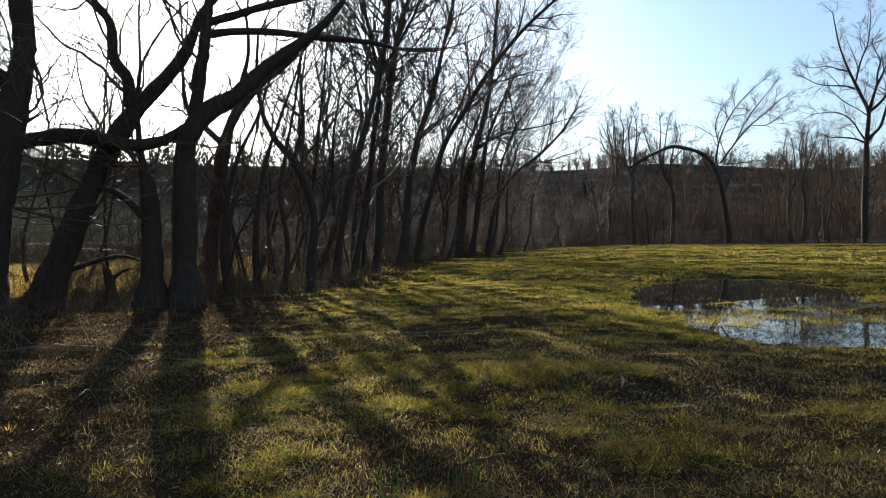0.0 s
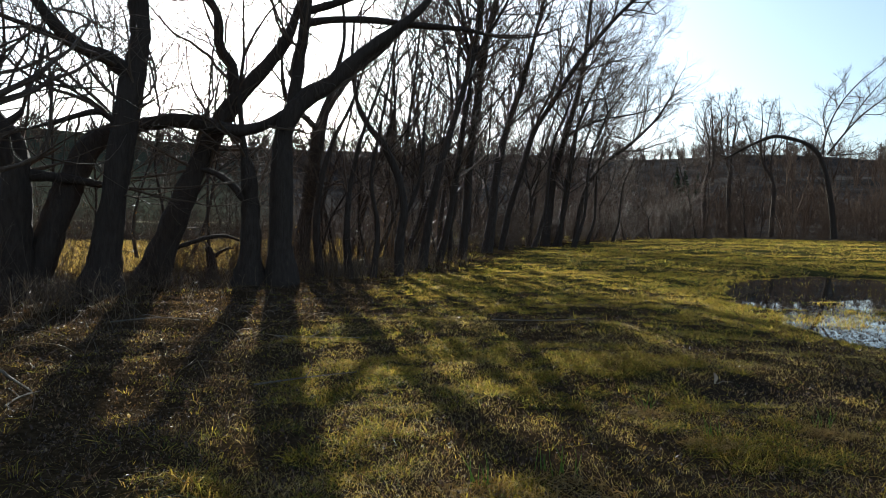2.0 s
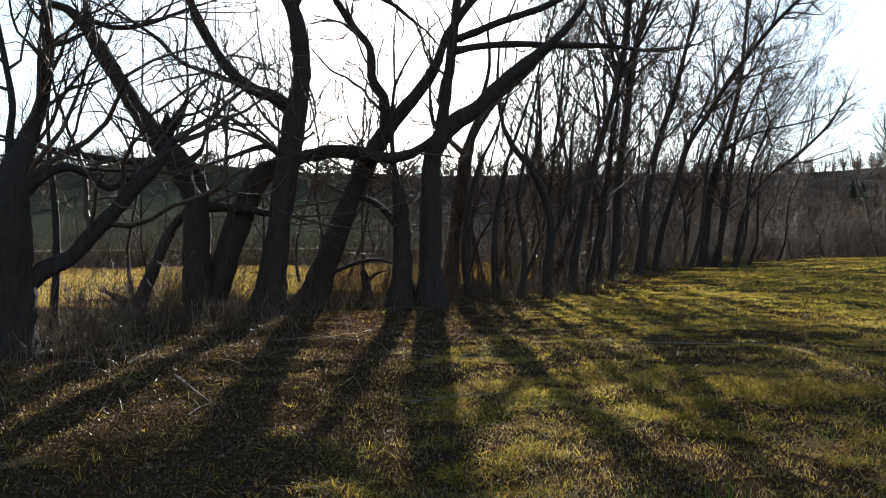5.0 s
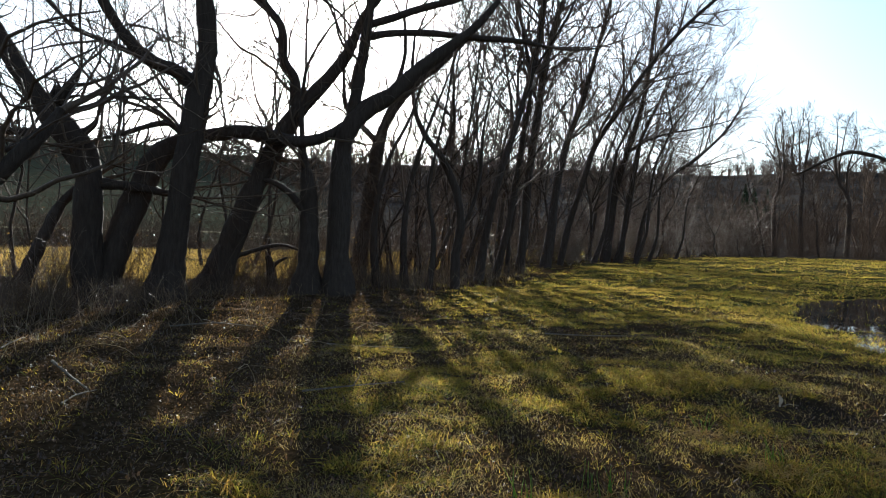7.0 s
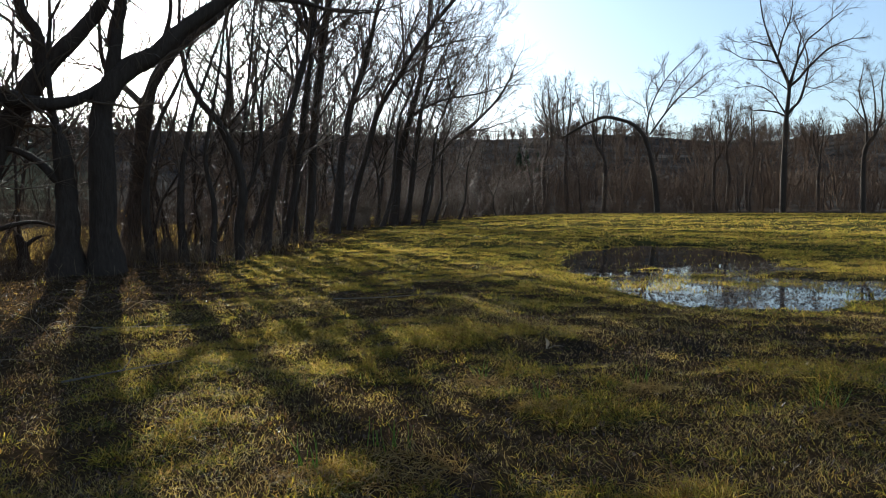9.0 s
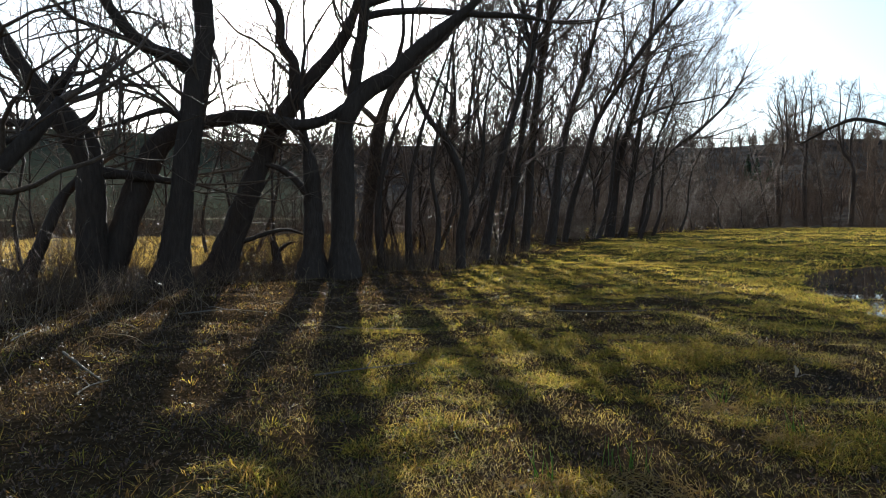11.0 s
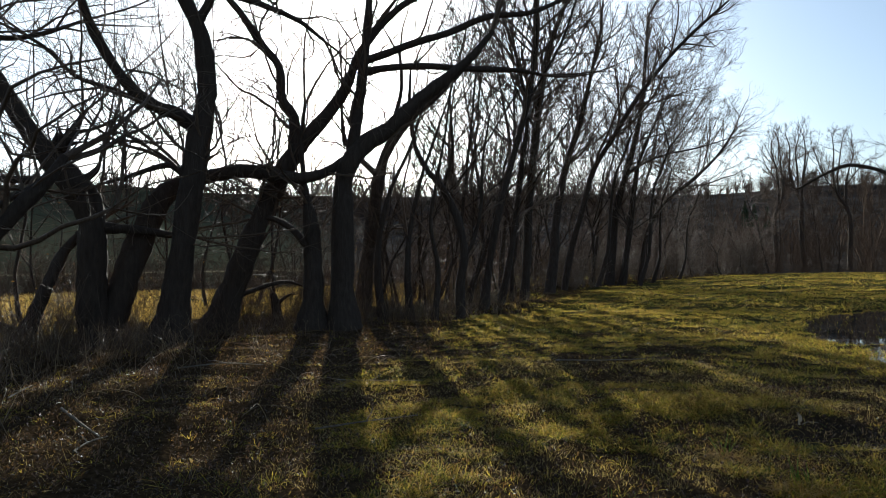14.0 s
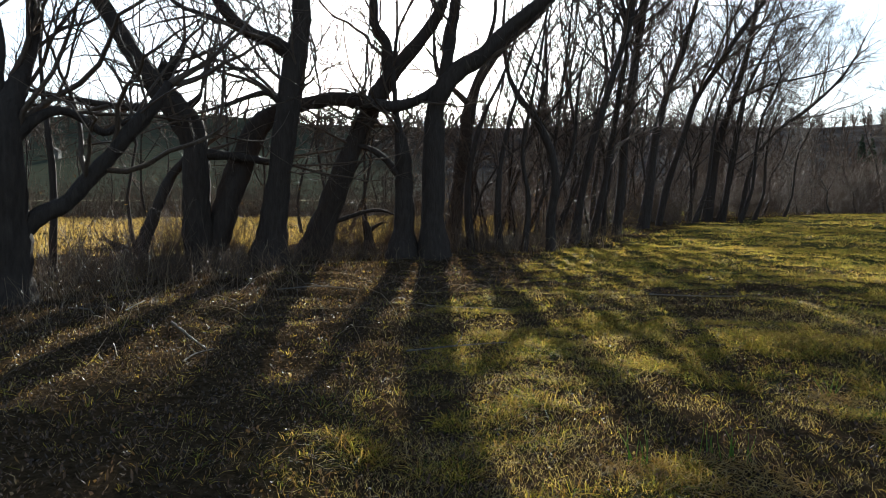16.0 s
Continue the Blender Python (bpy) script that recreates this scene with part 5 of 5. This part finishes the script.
def puddle_sedge():
    """Sparse blades standing in the water and along its rim."""
    r = np.random.default_rng(59)
    x, y = r.uniform(3.6, 12.6, 150000), r.uniform(8.8, 25.0, 150000)
    p = puddle_shape(x, y)
    clump = bumps(x, y, 0.8, 71) * 0.5 + bumps(x, y, 0.22, 72) * 0.5
    keep = (p > -0.1) & (p < 0.9) & (r.random(len(x)) < np.clip((clump - 0.42) * 3.5, 0.03, 0.8)) & (bumps(x, y, 2.2, 73) > 0.3) & (r.random(len(x)) < 1.0 - 0.97 * step(13.0, 15.5, y))
    x, y = x[keep], y[keep]
    n = len(x)
    a, h = r.uniform(0, 2 * np.pi, n), r.uniform(0.02, 0.075, n)
    lean, w = r.uniform(0, 2 * np.pi, n), r.uniform(0.003, 0.007, n)
    z = np.maximum(land(x, y), WATER_Z) - 0.01
    V = np.stack([np.stack([x - np.cos(a) * w, y - np.sin(a) * w, z], -1), np.stack([x + np.cos(a) * w, y + np.sin(a) * w, z], -1), np.stack([x + np.cos(lean) * h * 0.8, y + np.sin(lean) * h * 0.8, z + 0.01 + h], -1)], 1).reshape(-1, 3)
    tagged(new("puddle_grass", mesh_from("puddle_grass", V, np.arange(3 * n).reshape(-1, 3), GRASS, False)), "sparse grass blades standing in the puddle", "grass", kind="stuff")


puddle_sedge()


def floating_bits():
    """Dark scraps of leaf and stem lying on the shallow water."""
    r = np.random.default_rng(63)
    x, y = r.uniform(4.0, 11.0, 42000), r.uniform(9.5, 18.0, 42000)
    thick = bumps(x, y, 1.1, 91) * 0.5 + bumps(x, y, 0.35, 92) * 0.5
    keep = (puddle_shape(x, y) > -0.05) & (r.random(len(x)) < np.clip((thick - 0.28) * 2.2, 0.05, 0.8)) & (r.random(len(x)) < 1 - 0.9 * step(14.5, 17.0, y))
    x, y = x[keep], y[keep]
    n = len(x)
    a, L, w = r.uniform(0, 2 * np.pi, n), r.uniform(0.02, 0.07, n), r.uniform(0.006, 0.018, n)
    c, s = np.cos(a), np.sin(a)
    z = np.full(n, WATER_Z + 0.004)
    V = np.stack([np.stack([x - s * w, y + c * w, z], -1), np.stack([x + s * w, y - c * w, z], -1), np.stack([x + c * L, y + s * L, z + r.uniform(0.0, 0.02, n)], -1)], 1).reshape(-1, 3)
    tagged(new("floating_scraps", mesh_from("floating_scraps", V, np.arange(3 * n).reshape(-1, 3), LITTER, False)), "dark scraps of dead leaf and stem on the puddle", "leaves", kind="stuff")


floating_bits()


def clinging_leaves():
    """Withered leaves still hanging in the brush under the hedgerow."""
    r = np.random.default_rng(60)
    n = 13000
    y = r.uniform(13, 70, n)
    x = np.interp(y, line_y, line_x) + r.normal(-0.4, 1.4, n)
    keep = bumps(x, y, 1.6, 81) > 0.5
    x, y = x[keep], y[keep]
    n = len(x)
    z = land(x, y) + np.abs(r.normal(0.2, 0.9, n)) + 0.15
    d = r.normal(0, 1, (n, 3))
    d /= np.linalg.norm(d, axis=1, keepdims=True)
    e = np.cross(d, r.normal(0, 1, (n, 3)))
    e /= np.linalg.norm(e, axis=1, keepdims=True)
    s = (r.uniform(0.018, 0.035, n) * (1 + y / 60))[:, None]
    c = np.stack([x, y, z], -1)
    V = np.stack([c - d * s, c + e * s * 0.5, c + d * s, c - e * s * 0.5], 1).reshape(-1, 3)
    k = np.arange(n) * 4
    F = np.concatenate([np.stack([k, k + 1, k + 2], -1), np.stack([k, k + 2, k + 3], -1)])
    tagged(new("withered_leaves", mesh_from("withered_leaves", V, F, LITTER, False)), "withered brown leaves hanging in the brush", "leaves", kind="stuff")


clinging_leaves()


# ---- single things on the ground ----
def fallen_stick(points, radius, seed):
    r = np.random.default_rng(seed)
    p = np.array(points, float)
    x, y = float(p[0, 0]), float(p[0, 1])
    ob = thing("fallen_stick", x, y, float(land(x, y)), 0, "bleached fallen stick lying among leaves", "stick", "sticks on the leaf litter")
    q = np.stack([p[:, 0] - x, p[:, 1] - y, land(p[:, 0], p[:, 1]) - float(land(x, y)) + 0.035 + r.uniform(0, 0.03, len(p))], -1)
    line = smooth_line(q, 4)
    w = Wood()
    w.add(line, np.linspace(radius, radius * 0.5, len(line)), 6)
    part("stem", w.mesh("stem", DEAD_WOOD, 0.08, seed), ob)
    k = len(line) // 2
    w = Wood()
    w.add(run(r, line[k], (r.normal(), r.normal(), 0.25), 0.25, 5, -0.05, 0.15), np.linspace(radius * 0.6, radius * 0.3, 5), 5)
    part("side_twig", w.mesh("side_twig", DEAD_WOOD, 0.05, seed), ob)


fallen_stick(((-5.55, 6.46), (-4.85, 5.88), (-4.32, 5.48)), 0.014, 1)
fallen_stick(((-4.09, 4.88), (-4.20, 5.18), (-4.20, 5.43)), 0.009, 2)
fallen_stick(((-7.50, 7.03), (-7.2, 6.9), (-6.88, 6.67)), 0.012, 3)
fallen_stick(((-6.81, 7.09), (-6.95, 7.45), (-7.11, 7.76)), 0.011, 4)
fallen_stick(((-3.4, 8.9), (-2.9, 8.75), (-2.2, 8.8)), 0.012, 5)
fallen_stick(((-2.6, 6.2), (-2.2, 6.5), (-1.75, 6.75)), 0.010, 6)
fallen_stick(((-6.2, 9.6), (-5.6, 9.9), (-4.9, 9.8)), 0.013, 7)
fallen_stick(((-0.6, 10.6), (0.1, 10.5), (0.7, 10.55)), 0.012, 8)


def straw_pile(x, y, radius, count, seed, label):
    """A heap of bent dead grass with a few fresh blades standing in it."""
    r = np.random.default_rng(seed)
    ob = thing("straw_tussock", x, y, float(land(x, y)), 0, label, "tussock", "straw tussocks in the meadow")
    w, g = Wood(), Wood()
    for _ in range(count):
        a, f = r.uniform(0, 2 * np.pi), math.sqrt(r.random())
        p = (math.cos(a) * f * radius, math.sin(a) * f * radius * 0.7, 0.008 + 0.015 * (1 - f))
        b = r.uniform(0, 2 * np.pi)
        w.add(run(r, p, (math.cos(b), math.sin(b), r.uniform(0.0, 0.9)), r.uniform(0.05, 0.15), 5, -0.14, 0.5), np.linspace(0.003, 0.0012, 5), 3)
    for _ in range(max(8, count // 30)):
        a, f = r.uniform(0, 2 * np.pi), math.sqrt(r.random()) * 0.8
        p = (math.cos(a) * f * radius * 0.5, 0.85 * radius + math.sin(a) * f * radius * 0.3, 0.0)
        g.add(run(r, p, (r.normal(0, 0.15), r.normal(0, 0.15), 1), r.uniform(0.10, 0.22), 4, 0.0, 0.10), np.linspace(0.0038, 0.001, 4), 3)
    tagged(part("dead_straw", w.mesh("dead_straw", DRY_GRASS), ob, "bent straw-coloured stems"), kind="stuff")
    tagged(part("fresh_grass", g.mesh("fresh_grass", FRESH), ob, "fresh green blades"), kind="stuff")


straw_pile(0.15, 4.12, 0.44, 430, 71, "heap of bent straw with fresh green blades")
straw_pile(1.30, 5.05, 0.24, 240, 72, "heap of bent straw in the meadow")
straw_pile(-0.35, 4.0, 0.22, 200, 73, "flattened straw tussock in the meadow")
straw_pile(2.3, 5.6, 0.25, 220, 74, "flattened straw tussock in the meadow")
straw_pile(1.0, 6.1, 0.20, 160, 75, "flattened straw tussock in the meadow")
straw_pile(3.2, 4.4, 0.28, 240, 76, "flattened straw tussock in the meadow")


def pale_leaf(x, y):
    """A curled, withered leaf standing on its edge beside its stalk."""
    ob = thing("withered_leaf", x, y, float(land(x, y)), 25, "pale curled withered leaf in a dark hollow", "leaf")
    n = 9
    V, F = [], []
    for i in range(n):
        f = i / (n - 1)
        half = 0.02 * math.sin(math.pi * min(1.0, f * 0.96 + 0.02)) + 0.002
        base = np.array([0.03 * math.sin(3 * f), 0.02 * f, 0.01 + 0.11 * f])
        for side in (-1, 0, 1):
            for skin in (0.0, 0.0025):
                V.append(base + [side * half, abs(side) * 0.02 + skin, 0.0])
    for i in range(n - 1):
        for s in range(2):
            for k in range(2):
                a = i * 6 + s * 2 + k
                q = (a, a + 2, a + 8, a + 6)
                F.append(q if k else q[::-1])
    part("blade", mesh_from("blade", np.array(V), np.array(F), DEAD_LEAF), ob)
    w = Wood()
    w.add(np.array([(0.02, 0.0, 0.015), (0.10, 0.02, 0.03), (0.20, 0.0, 0.02)]), np.array([0.006, 0.006, 0.003]), 5)
    part("stalk", w.mesh("stalk", DEAD_WOOD), ob)


pale_leaf(1.84, 7.22)
